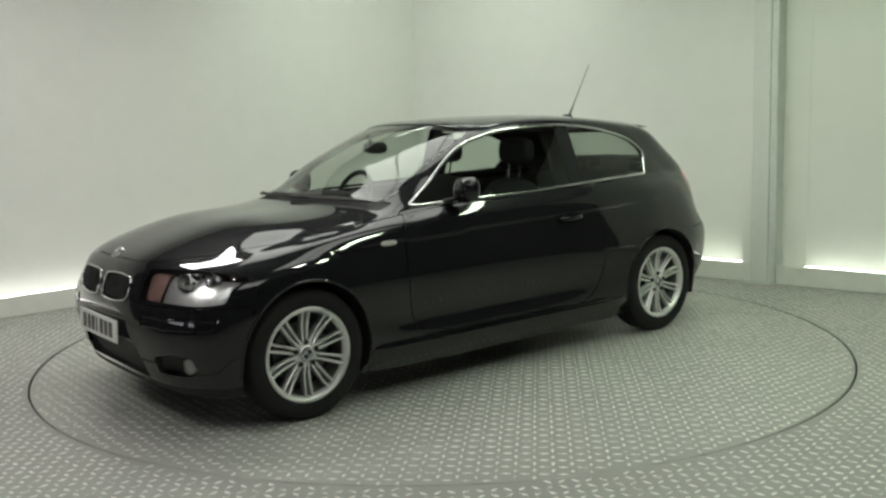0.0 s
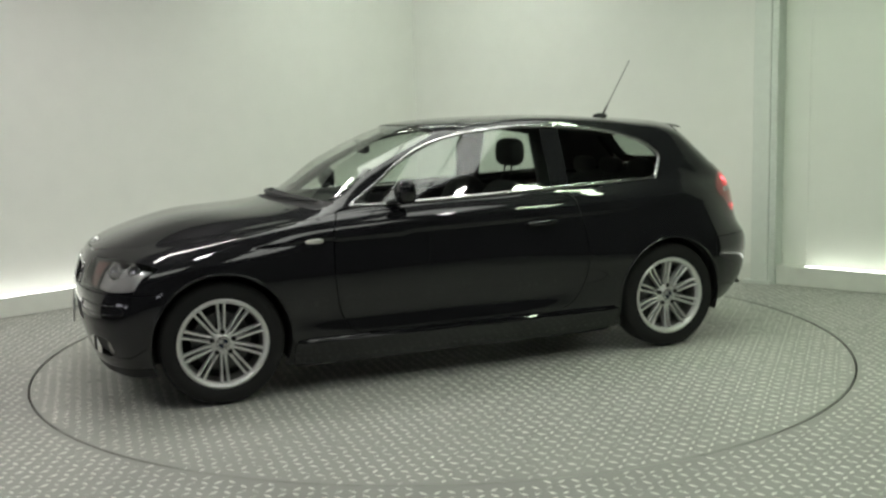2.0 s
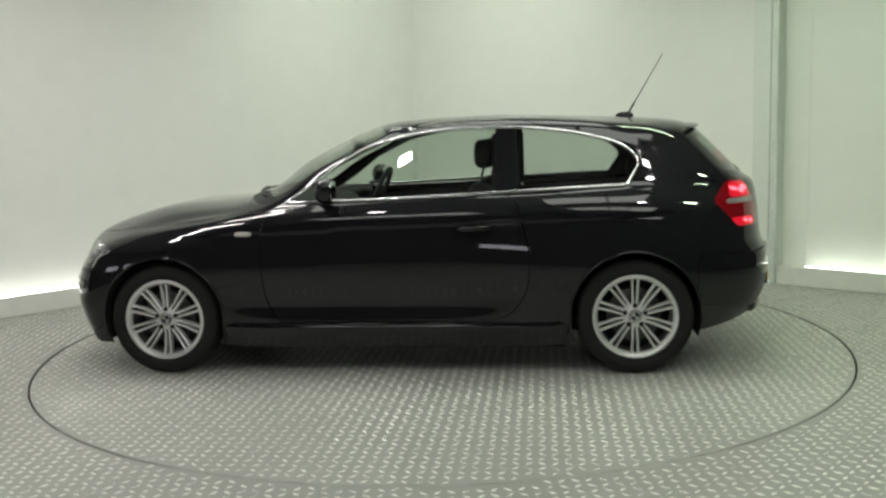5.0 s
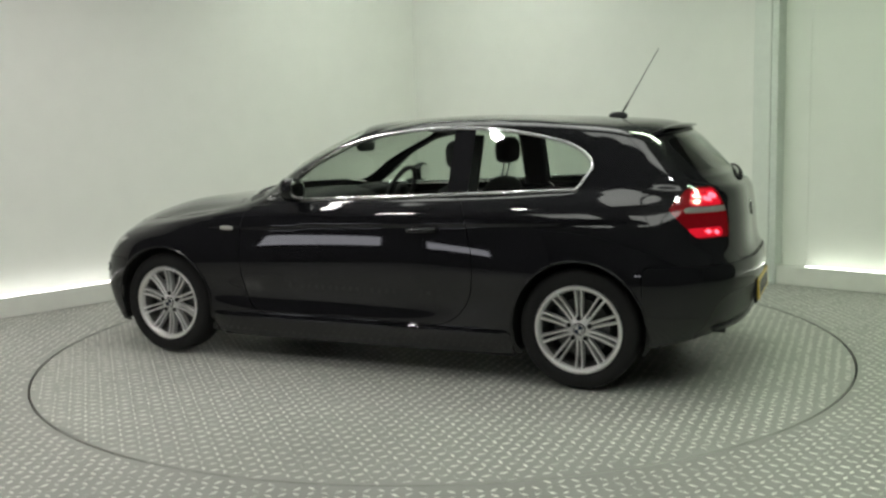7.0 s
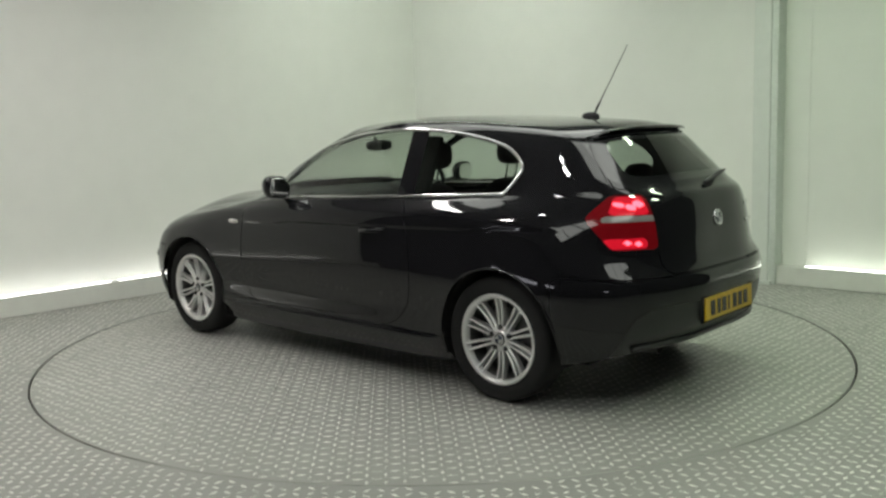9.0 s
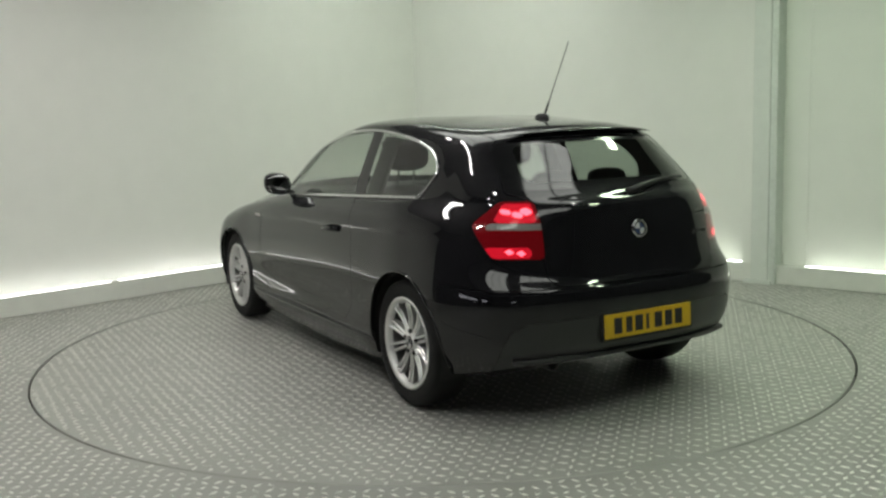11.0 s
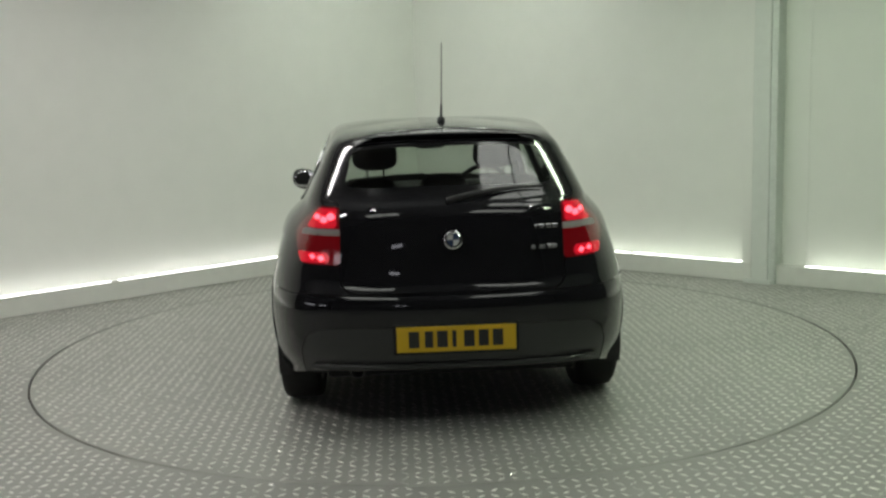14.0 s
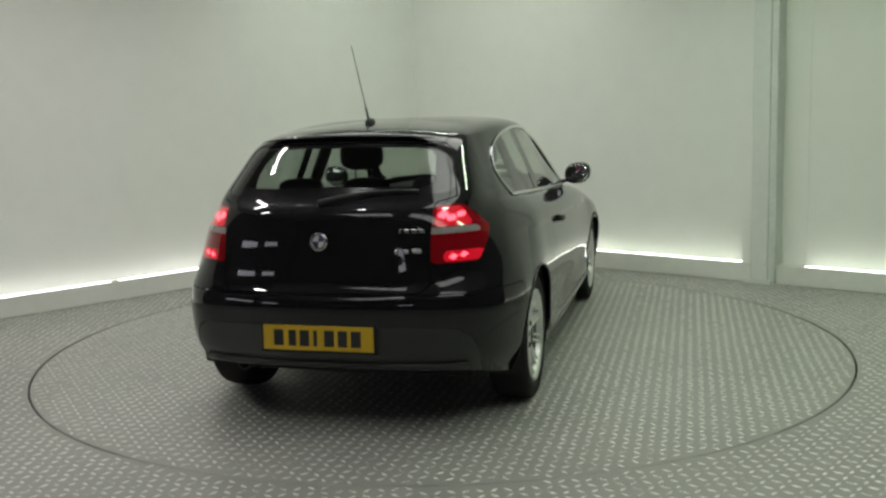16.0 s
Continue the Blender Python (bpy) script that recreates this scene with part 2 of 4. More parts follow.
# floor with a round hole for the turntable
R_TABLE = 2.466
R_HOLE = 2.4775
bm = bmesh.new()
N = 160
inner = [bm.verts.new((R_HOLE * math.cos(2 * math.pi * k / N), R_HOLE * math.sin(2 * math.pi * k / N), 0)) for k in range(N)]
lip = [bm.verts.new((R_HOLE * math.cos(2 * math.pi * k / N), R_HOLE * math.sin(2 * math.pi * k / N), -0.08)) for k in range(N)]
outer = []
for k in range(N):
    c, s = math.cos(2 * math.pi * k / N), math.sin(2 * math.pi * k / N)
    q = 8.0 / max(abs(c), abs(s))
    outer.append(bm.verts.new((q * c, q * s, 0)))
for k in range(N):
    j = (k + 1) % N
    bm.faces.new((inner[k], outer[k], outer[j], inner[j]))
    bm.faces.new((lip[k], inner[k], inner[j], lip[j]))
bmesh.ops.recalc_face_normals(bm, faces=bm.faces[:])
floor_ob = tagged(part("floor", bm, M_FLOOR), "grey metal tread plate floor", "floor", kind="structure")
bm = bmesh.new()
lathe(bm, [(0.0, -0.09), (2.6, -0.09)], 64, "z")
tagged(part("floor_pit", bm, M_PIT), "black pit under the turntable", "pit", kind="structure")


def studs(name, inside, ext, pitch, material, parent, turn):
    """Raised lozenges of a tread plate in alternate directions."""
    L, Wd, Hh = 0.0235, 0.0092, 0.0024
    base = np.array([(-L, 0, 0), (0, -Wd, 0), (L, 0, 0), (0, Wd, 0), (-L * 0.6, 0, Hh), (0, -Wd * 0.45, Hh), (L * 0.6, 0, Hh), (0, Wd * 0.45, Hh)])
    fb = np.array([(0, 1, 5, 4), (1, 2, 6, 5), (2, 3, 7, 6), (3, 0, 4, 7), (4, 5, 6, 7)])
    k = int(ext / pitch) + 1
    gi, gj = np.meshgrid(np.arange(-k, k + 1), np.arange(-k, k + 1))
    gi, gj = gi.ravel(), gj.ravel()
    ca, sa = math.cos(turn), math.sin(turn)
    X, Y = (gi * ca - gj * sa) * pitch, (gi * sa + gj * ca) * pitch
    ok = inside(X, Y)
    X, Y, odd = X[ok], Y[ok], ((gi + gj) % 2)[ok]
    ang = turn + np.where(odd == 0, math.pi / 4, -math.pi / 4)
    c, s = np.cos(ang)[:, None], np.sin(ang)[:, None]
    vx = X[:, None] + base[None, :, 0] * c - base[None, :, 1] * s
    vy = Y[:, None] + base[None, :, 0] * s + base[None, :, 1] * c
    vz = np.broadcast_to(base[None, :, 2], vx.shape)
    V = np.stack([vx, vy, vz], -1).reshape(-1, 3)
    F = (fb[None] + 8 * np.arange(len(X))[:, None, None]).reshape(-1, 4)
    me = bpy.data.meshes.new(name)
    me.from_pydata(V.tolist(), [], F.tolist())
    me.materials.append(material)
    ob = new(name, me)
    ob.parent = parent
    return tagged(ob, "raised lozenge studs of worn metal", "", kind="stuff")


PITCH = 0.054


def on_floor(X, Y):
    r = np.hypot(X, Y)
    wl = (X - CORNER.x) * NL.x + (Y - CORNER.y) * NL.y
    wr = (X - CORNER.x) * NR.x + (Y - CORNER.y) * NR.y
    return (r > R_HOLE + 0.02) & (wl > 0.03) & (wr > 0.03) & (Y > -7.4) & (np.abs(X) < 5.2)


studs("tread", on_floor, 7.6, PITCH, M_STUD, floor_ob, 0.05)
turntable = new("turntable")
tagged(turntable, "round grey tread plate turntable set flush in the floor", "turntable")
bm = bmesh.new()
lathe(bm, [(0.0, 0.0), (R_TABLE - 0.004, 0.0), (R_TABLE, -0.004), (R_TABLE, -0.05), (0.0, -0.05)], 160, "z")
part("disc", bm, M_TABLE, turntable)
studs("tread", lambda X, Y: np.hypot(X, Y) < R_TABLE - 0.02, 2.5, PITCH, M_STUD, turntable, 0.0)


# ceiling lights: flat diffusers with dark lattice bars
def ceiling_light(x, y, sx, sy, turn=0.0, bars=2):
    e = new("ceiling_light")
    e.matrix_basis = pose(x, y, HIGH - 0.5, 0, 0, turn)
    tagged(e, "flat glowing ceiling light panel in a dark frame", "ceiling light", group="ceiling lights over the turntable")
    bm = bmesh.new()
    box(bm, (-sx / 2, -sy / 2, 0.0), (sx / 2, sy / 2, 0.02), 0.004)
    part("diffuser", bm, M_PANEL, e)
    bm = bmesh.new()
    for a, b in (((-sx / 2 - 0.03, -sy / 2 - 0.03), (sx / 2 + 0.03, -sy / 2)), ((-sx / 2 - 0.03, sy / 2), (sx / 2 + 0.03, sy / 2 + 0.03)), ((-sx / 2 - 0.03, -sy / 2), (-sx / 2, sy / 2)), ((sx / 2, -sy / 2), (sx / 2 + 0.03, sy / 2))):
        box(bm, (a[0], a[1], -0.02), (b[0], b[1], 0.06))
    part("frame", bm, M_FRAME, e)
    for k in range(bars):
        bm = bmesh.new()
        q = -sx / 2 + sx * (k + 1) / (bars + 1)
        box(bm, (q - 0.02, -sy / 2, -0.02), (q + 0.02, sy / 2, -0.002), 0.003)
        part("bar", bm, M_FRAME, e)
    for k in (-1, 1):
        bm = bmesh.new()
        sweep(bm, [(k * sx * 0.4, 0, 0.02), (k * sx * 0.4, 0, 0.5)], 0.006, 0.006, n=6)
        part("hanger", bm, M_FRAME, e)
    return e


def batten_light(x, y, turn, glow, z=HIGH - 0.45, length=1.2, tilt=0):
    e = new("batten_light")
    e.matrix_basis = pose(x, y, z, tilt, 0, turn)
    tagged(e, "short bright white batten lamp hung from the ceiling", "batten lamp", group="batten lamps over the turntable")
    bm = bmesh.new()
    box(bm, (-length / 2, -0.07, -0.03), (length / 2, 0.07, 0.0), 0.012)
    part("diffuser", bm, glow, e, smooth=True)
    bm = bmesh.new()
    box(bm, (-length / 2 - 0.02, -0.09, 0.0), (length / 2 + 0.02, 0.09, 0.06), 0.005)
    part("housing", bm, M_FRAME, e)
    for k in (-1, 1):
        bm = bmesh.new()
        up = Matrix.Rotation(math.radians(-tilt), 3, "X") @ Vector((0, 0, HIGH - z))
        sweep(bm, [(k * length * 0.4, 0, 0.06), (k * length * 0.4, up.y, up.z)], 0.006, 0.006, n=6)
        part("hanger", bm, M_FRAME, e)
    return e


def square_lamp(x, y, size=0.14, z=HIGH - 0.45):
    e = new("square_lamp")
    e.matrix_basis = pose(x, y, z)
    tagged(e, "small very bright square lamp hung from the ceiling", "lamp", group="square lamps over the turntable")
    bm = bmesh.new()
    box(bm, (-size / 2, -size / 2, -0.02), (size / 2, size / 2, 0.0), 0.008)
    part("diffuser", bm, M_SPOT, e)
    bm = bmesh.new()
    box(bm, (-size / 2 - 0.02, -size / 2 - 0.02, 0.0), (size / 2 + 0.02, size / 2 + 0.02, 0.08), 0.006)
    part("housing", bm, M_FRAME, e)
    bm = bmesh.new()
    sweep(bm, [(0, 0, 0.08), (0, 0, HIGH - z)], 0.008, 0.008, n=6)
    part("hanger", bm, M_FRAME, e)
    return e


def office_window(m, w, panes):
    """A lit frosted window in the dark side of the booth."""
    e = new("office_window")
    e.matrix_basis = m
    tagged(e, "lit frosted office window in a dark frame", "window", group="windows on the dark side")
    for a, b in panes:
        bm = bmesh.new()
        box(bm, (-w / 2, 0.0, a), (w / 2, 0.012, b), 0.002)
        part("pane", bm, M_WINDOW, e)
        bm = bmesh.new()
        for p, q in (((-w / 2 - 0.05, a - 0.05), (w / 2 + 0.05, a)), ((-w / 2 - 0.05, b), (w / 2 + 0.05, b + 0.05)), ((-w / 2 - 0.05, a), (-w / 2, b)), ((w / 2, a), (w / 2 + 0.05, b))):
            box(bm, (p[0], 0.0, p[1]), (q[0], 0.03, q[1]))
        part("window_frame", bm, M_DARK, e)
    return e


ceiling_light(0.0, -0.05, 2.8, 1.4, 0.0, 3)
ceiling_light(1.1, -1.7, 1.2, 0.9, 0.0, 1)
ceiling_light(-1.4, -4.2, 1.8, 1.0, 0.0, 2)
ceiling_light(1.4, -4.2, 1.8, 1.0, 0.0, 2)
for x, y, turn, g in ((-2.0, -0.3, 45, 0), (2.0, -0.3, -45, 1)):
    batten_light(x, y, turn, M_BATTEN_G if g else M_BATTEN)
batten_light(-3.0, -2.5, 0, M_SHORT, length=0.5)
batten_light(3.0, -2.5, 0, M_SHORT_G, length=0.5)
# unseen fill batten, added to brighten the corner walls, turned from the car
batten_light(-0.1, 2.0, 0, M_WALL_FILL, length=1.5, tilt=50)
for x, y in ((-1.05, -2.1), (1.75, -2.4)):
    square_lamp(x, y)
office_window(pose(-0.75, -7.535, 0), 0.6, ((1.05, 1.28),))
office_window(pose(-5.40, -3.8, 0, 0, 0, -90), 1.7, ((1.02, 1.35),))
office_window(pose(-5.42, -5.95, 0, 0, 0, -90), 1.1, ((1.03, 1.38),))


# ---- the car: a spline skin over a cage of rings, left half, front centre to rear centre ----
# x forward from the middle of the wheelbase, y to the car's left, z up
RINGS = (
    # lower edge
    ((1.98, 0, .20), (1.97, .35, .20), (1.90, .62, .19), (1.78, .77, .18), (1.64, .80, .18), (1.33, .80, .18), (.98, .79, .16), (.6, .79, .145),
     (.1, .79, .145), (-.4, .79, .145), (-.95, .79, .16), (-1.33, .80, .19), (-1.70, .77, .235), (-1.93, .64, .285), (-2.04, .38, .305), (-2.065, 0, .305)),
    # valance and sill
    ((2.03, 0, .30), (2.02, .35, .30), (1.95, .63, .30), (1.82, .80, .30), (1.66, .845, .30), (1.33, .85, .30), (.98, .845, .285), (.6, .845, .27),
     (.1, .845, .27), (-.4, .845, .27), (-.95, .848, .285), (-1.33, .855, .32), (-1.72, .815, .345), (-1.98, .668, .375), (-2.10, .38, .39), (-2.125, 0, .39)),
    # bumper face
    ((2.075, 0, .45), (2.055, .35, .45), (1.985, .64, .45), (1.85, .81, .45), (1.68, .862, .45), (1.33, .872, .45), (.98, .847, .43), (.6, .838, .41),
     (.1, .837, .41), (-.4, .840, .41), (-.95, .858, .45), (-1.33, .874, .46), (-1.73, .83, .48), (-2.0, .682, .50), (-2.125, .38, .51), (-2.15, 0, .51)),
    # bumper top, widest line of the side
    ((2.08, 0, .56), (2.05, .35, .56), (1.965, .64, .57), (1.83, .805, .58), (1.67, .862, .58), (1.33, .874, .60), (.98, .862, .58), (.6, .858, .57),
     (.1, .858, .57), (-.4, .86, .57), (-.95, .868, .59), (-1.33, .874, .61), (-1.72, .828, .62), (-2.0, .68, .625), (-2.125, .38, .63), (-2.15, 0, .63)),
    # middle of the lamps
    ((2.045, 0, .68), (2.02, .35, .68), (1.90, .63, .68), (1.76, .785, .70), (1.60, .84, .71), (1.33, .855, .73), (.98, .85, .73), (.6, .85, .73),
     (.1, .852, .74), (-.4, .853, .75), (-.95, .853, .76), (-1.33, .85, .77), (-1.72, .785, .77), (-1.96, .64, .74), (-2.087, .38, .70), (-2.105, 0, .70)),
    # shoulder line
    ((1.99, 0, .775), (1.96, .35, .77), (1.83, .60, .755), (1.67, .735, .768), (1.50, .785, .785), (1.28, .805, .814), (.97, .815, .85), (.6, .825, .88),
     (.1, .83, .895), (-.4, .83, .905), (-.92, .825, .92), (-1.3, .81, .93), (-1.67, .738, .93), (-1.93, .61, .92), (-2.060, .37, .91), (-2.084, 0, .91)),
    # bonnet middle and belt
    ((1.52, 0, .924), (1.50, .32, .920), (1.43, .54, .888), (1.33, .66, .860), (1.22, .71, .864), (1.05, .745, .878), (.85, .765, .907), (.55, .775, .935),
     (.1, .785, .955), (-.4, .785, .965), (-.90, .775, .985), (-1.25, .755, 1.0), (-1.6, .695, 1.01), (-1.882, .588, 1.01), (-2.03, .365, 1.015), (-2.058, 0, 1.018)),
    # foot of the glasshouse
    ((.90, 0, 1.0), (.87, .3, .995), (.80, .53, .98), (.72, .655, .965), (.66, .70, .96), (.58, .72, .96), (.48, .733, .965), (.35, .745, .97),
     (.05, .755, .985), (-.4, .757, .995), (-.88, .745, 1.01), (-1.2, .725, 1.03), (-1.52, .683, 1.05), (-1.822, .597, 1.06), (-1.972, .36, 1.06), (-2.003, 0, 1.063)),
    # middle of the glass
    ((.59, 0, 1.20), (.56, .29, 1.193), (.49, .50, 1.17), (.42, .615, 1.145), (.37, .645, 1.13), (.31, .657, 1.125), (.22, .662, 1.125), (.12, .67, 1.13),
     (-.08, .678, 1.15), (-.45, .682, 1.16), (-.86, .672, 1.17), (-1.15, .655, 1.17), (-1.43, .63, 1.175), (-1.70, .563, 1.18), (-1.845, .34, 1.19), (-1.88, 0, 1.195)),
    # cant rail
    ((.23, 0, 1.365), (.20, .28, 1.358), (.14, .475, 1.33), (.09, .562, 1.305), (.05, .583, 1.295), (.0, .592, 1.297), (-.07, .592, 1.30), (-.14, .60, 1.315),
     (-.25, .605, 1.335), (-.5, .608, 1.35), (-.84, .60, 1.345), (-1.1, .585, 1.325), (-1.35, .567, 1.305), (-1.57, .522, 1.297), (-1.715, .32, 1.315), (-1.755, 0, 1.32)),
    # roof edge
    ((.10, 0, 1.400), (.08, .27, 1.393), (.03, .43, 1.375), (-.02, .50, 1.36), (-.06, .52, 1.356), (-.12, .535, 1.36), (-.18, .545, 1.367), (-.25, .553, 1.375),
     (-.35, .558, 1.388), (-.55, .56, 1.395), (-.82, .555, 1.388), (-1.05, .542, 1.374), (-1.27, .518, 1.357), (-1.46, .472, 1.345), (-1.62, .29, 1.356), (-1.68, 0, 1.362)),
    # roof
    ((-.12, 0, 1.42), (-.13, .2, 1.415), (-.16, .28, 1.41), (-.2, .335, 1.41), (-.24, .345, 1.41), (-.28, .355, 1.412), (-.33, .365, 1.415), (-.38, .37, 1.419),
     (-.47, .375, 1.423), (-.62, .375, 1.423), (-.8, .37, 1.418), (-.98, .36, 1.408), (-1.15, .345, 1.392), (-1.28, .31, 1.387), (-1.4, .18, 1.39), (-1.44, 0, 1.393)),
    # roof centre line
    ((-.40, 0, 1.43), (-.41, 0, 1.43), (-.42, 0, 1.43), (-.44, 0, 1.43), (-.46, 0, 1.43), (-.48, 0, 1.43), (-.51, 0, 1.43), (-.55, 0, 1.43),
     (-.6, 0, 1.429), (-.68, 0, 1.428), (-.77, 0, 1.426), (-.86, 0, 1.423), (-.94, 0, 1.42), (-1.0, 0, 1.417), (-1.04, 0, 1.415), (-1.05, 0, 1.414)),
)


def spline(P, n, first, last):
    """Centripetal spline through the rows of P, n steps a span, with ghost rows at both ends."""
    Q = np.concatenate([first[None], P, last[None]])
    out = []
    for i in range(1, len(Q) - 2):
        p0, p1, p2, p3 = Q[i - 1], Q[i], Q[i + 1], Q[i + 2]
        d = [np.maximum(np.sqrt(np.linalg.norm(b - a, axis=-1, keepdims=True)), 1e-3) for a, b in ((p0, p1), (p1, p2), (p2, p3))]
        m1 = (p2 - p1) + d[1] * ((p1 - p0) / d[0] - (p2 - p0) / (d[0] + d[1]))
        m2 = (p2 - p1) + d[1] * ((p3 - p2) / d[2] - (p3 - p1) / (d[1] + d[2]))
        for k in range(n):
            t = k / n
            out.append((2 * t ** 3 - 3 * t ** 2 + 1) * p1 + (t ** 3 - 2 * t ** 2 + t) * m1 + (3 * t ** 2 - 2 * t ** 3) * p2 + (t ** 3 - t ** 2) * m2)
    out.append(P[-1])
    return np.array(out)


FLIP = np.array((1, -1, 1))
NV, NU = 14, 10
CAGE = np.array(RINGS, float)                                   # ring, column, xyz
G = spline(CAGE, NV, CAGE[0] + (CAGE[0] - CAGE[1]) * 0.3, CAGE[-2] * FLIP)
G = np.swapaxes(G, 0, 1)
G = spline(G, NU, G[1] * FLIP, G[-2] * FLIP)                     # column, ring, xyz
G[0, :, 1] = G[-1, :, 1] = 0
G[:, -1, 1] = 0
# the nose is a little blunter than the cage
G[..., 0] -= 0.065 * np.maximum(0, (G[..., 0] - 1.55) / 0.53)
nu, nv = G.shape[:2]


def ease(v, a, b):
    q = np.clip((v - a) / (b - a), 0, 1)
    return q * q * (3 - 2 * q)


# the flank: a crease under the shoulder and a proud side skirt
_x, _z = G[..., 0], G[..., 2]
flank = ease(G[..., 1], .66, .78)
under = _z - (.828 - .03 * _x)
G[..., 1] -= .007 * flank * np.where(under < 0, np.exp(np.minimum(under, 0) / .06), 0) * ease(_x, -1.75, -1.35) * (1 - ease(_x, .95, 1.25))
G[..., 1] += .015 * flank * (1 - ease(_z, .275, .295)) * ease(_x, -1.0, -.9) * (1 - ease(_x, .9, 1.0))
du = np.empty_like(G)
du[1:-1], du[0], du[-1] = G[2:] - G[:-2], (G[1] - G[1] * FLIP), (G[-2] * FLIP - G[-2])
dv = np.empty_like(G)
dv[:, 1:-1], dv[:, 0], dv[:, -1] = G[:, 2:] - G[:, :-2], G[:, 1] - G[:, 0], (G[:, -2] * FLIP - G[:, -2])
NRM = np.cross(dv, du)
NRM /= np.maximum(np.linalg.norm(NRM, axis=-1, keepdims=True), 1e-9)
if NRM[nu // 2, nv // 3, 1] < 0:
    NRM = -NRM
NRM[:, -1] = (0, 0, 1)
UU, VV = np.meshgrid(np.arange(nu) / NU, np.arange(nv) / NV, indexing="ij")
SKIN = np.concatenate([G, NRM, UU[..., None], VV[..., None]], -1).reshape(-1, 8)
QUADS = [(i * nv + j, (i + 1) * nv + j, (i + 1) * nv + j + 1, i * nv + j + 1) for i in range(nu - 1) for j in range(nv - 1)]


def cut(V, F, phi):
    """Split a mesh where phi changes sign: the part with phi > 0, and the rest."""
    s = phi(V)
    s = np.where(np.abs(s) < 1e-6, 1e-6, s)
    V2 = [tuple(v) for v in V]
    made = {}
    pos, neg = [], []
    for f in F:
        sg = [s[i] > 0 for i in f]
        if all(sg):
            pos.append(f)
        elif not any(sg):
            neg.append(f)
        else:
            a, b = [], []
            for k, i in enumerate(f):
                j = f[(k + 1) % len(f)]
                (a if s[i] > 0 else b).append(i)
                if (s[i] > 0) != (s[j] > 0):
                    key = (min(i, j), max(i, j))
                    if key not in made:
                        w = s[i] / (s[i] - s[j])
                        made[key] = len(V2)
                        V2.append(tuple(V[i] + (V[j] - V[i]) * w))
                    a.append(made[key])
                    b.append(made[key])
            if len(a) > 2:
                pos.append(tuple(a))
            if len(b) > 2:
                neg.append(tuple(b))
    V2 = np.array(V2)
    return (V2, pos), (V2, neg)


def poly(pts, i, j):
    """Signed distance, positive inside, of the projection of points on axes i and j to a polygon."""
    P = np.array(pts, float)
    Q = np.roll(P, -1, 0)

    def phi(V):
        p = V[:, (i, j)]
        best = np.full(len(p), 1e9)
        ins = np.zeros(len(p), bool)
        for a, b in zip(P, Q):
            e = b - a
            t = np.clip(((p - a) @ e) / max(e @ e, 1e-12), 0, 1)
            best = np.minimum(best, np.linalg.norm(p - a - t[:, None] * e, axis=1))
            c = (a[1] > p[:, 1]) != (b[1] > p[:, 1])
            if abs(b[1] - a[1]) > 1e-12:
                ins ^= c & (p[:, 0] < (b[0] - a[0]) * (p[:, 1] - a[1]) / (b[1] - a[1]) + a[0])
        return np.where(ins, best, -best)
    return phi


def rounded(pts, n=5):
    """A closed smooth outline through points."""
    P = np.array([(x, 0, z) for x, z in pts], float)
    Q = np.concatenate([P, P[:1]])
    S = spline(Q, n, P[-1], P[1])
    return [(float(p[0]), float(p[2])) for p in S[:-1]]


def uvbox(u0, u1, v0, v1, r):
    def phi(V):
        qx = np.abs(V[:, 6] - (u0 + u1) / 2) - ((u1 - u0) / 2 - r)
        qy = np.abs(V[:, 7] - (v0 + v1) / 2) - ((v1 - v0) / 2 - r)
        return -(np.hypot(np.maximum(qx, 0), np.maximum(qy, 0)) + np.minimum(np.maximum(qx, qy), 0) - r)
    return phi


def both(*fs):
    return lambda V: np.minimum.reduce([f(V) for f in fs])


def beyond(axis, value, sign=1):
    return lambda V: sign * (V[:, axis] - value)


def evened(VF):
    """Side glass on one even curved surface, without the ripples of the skin."""
    V, F = VF
    used = sorted({i for f in F for i in f})

    def terms(P):
        x, z = P[:, 0], P[:, 2] - 1.15
        return np.stack([np.ones_like(x), x, z, x * x, x * z, z * z, x ** 3, x * x * z], 1)
    c = np.linalg.lstsq(terms(V[used]), V[used, 1], rcond=None)[0]
    V = V.copy()
    x, z = V[used, 0], V[used, 2] - 1.15
    V[used, 1] = terms(V[used]) @ c
    n = np.stack([-(c[1] + 2 * c[3] * x + c[4] * z + 3 * c[6] * x * x + 2 * c[7] * x * z), np.ones_like(x), -(c[2] + c[4] * x + 2 * c[5] * z + c[7] * x * x)], 1)
    V[used, 3:6] = n / np.linalg.norm(n, axis=1, keepdims=True)
    return V, F


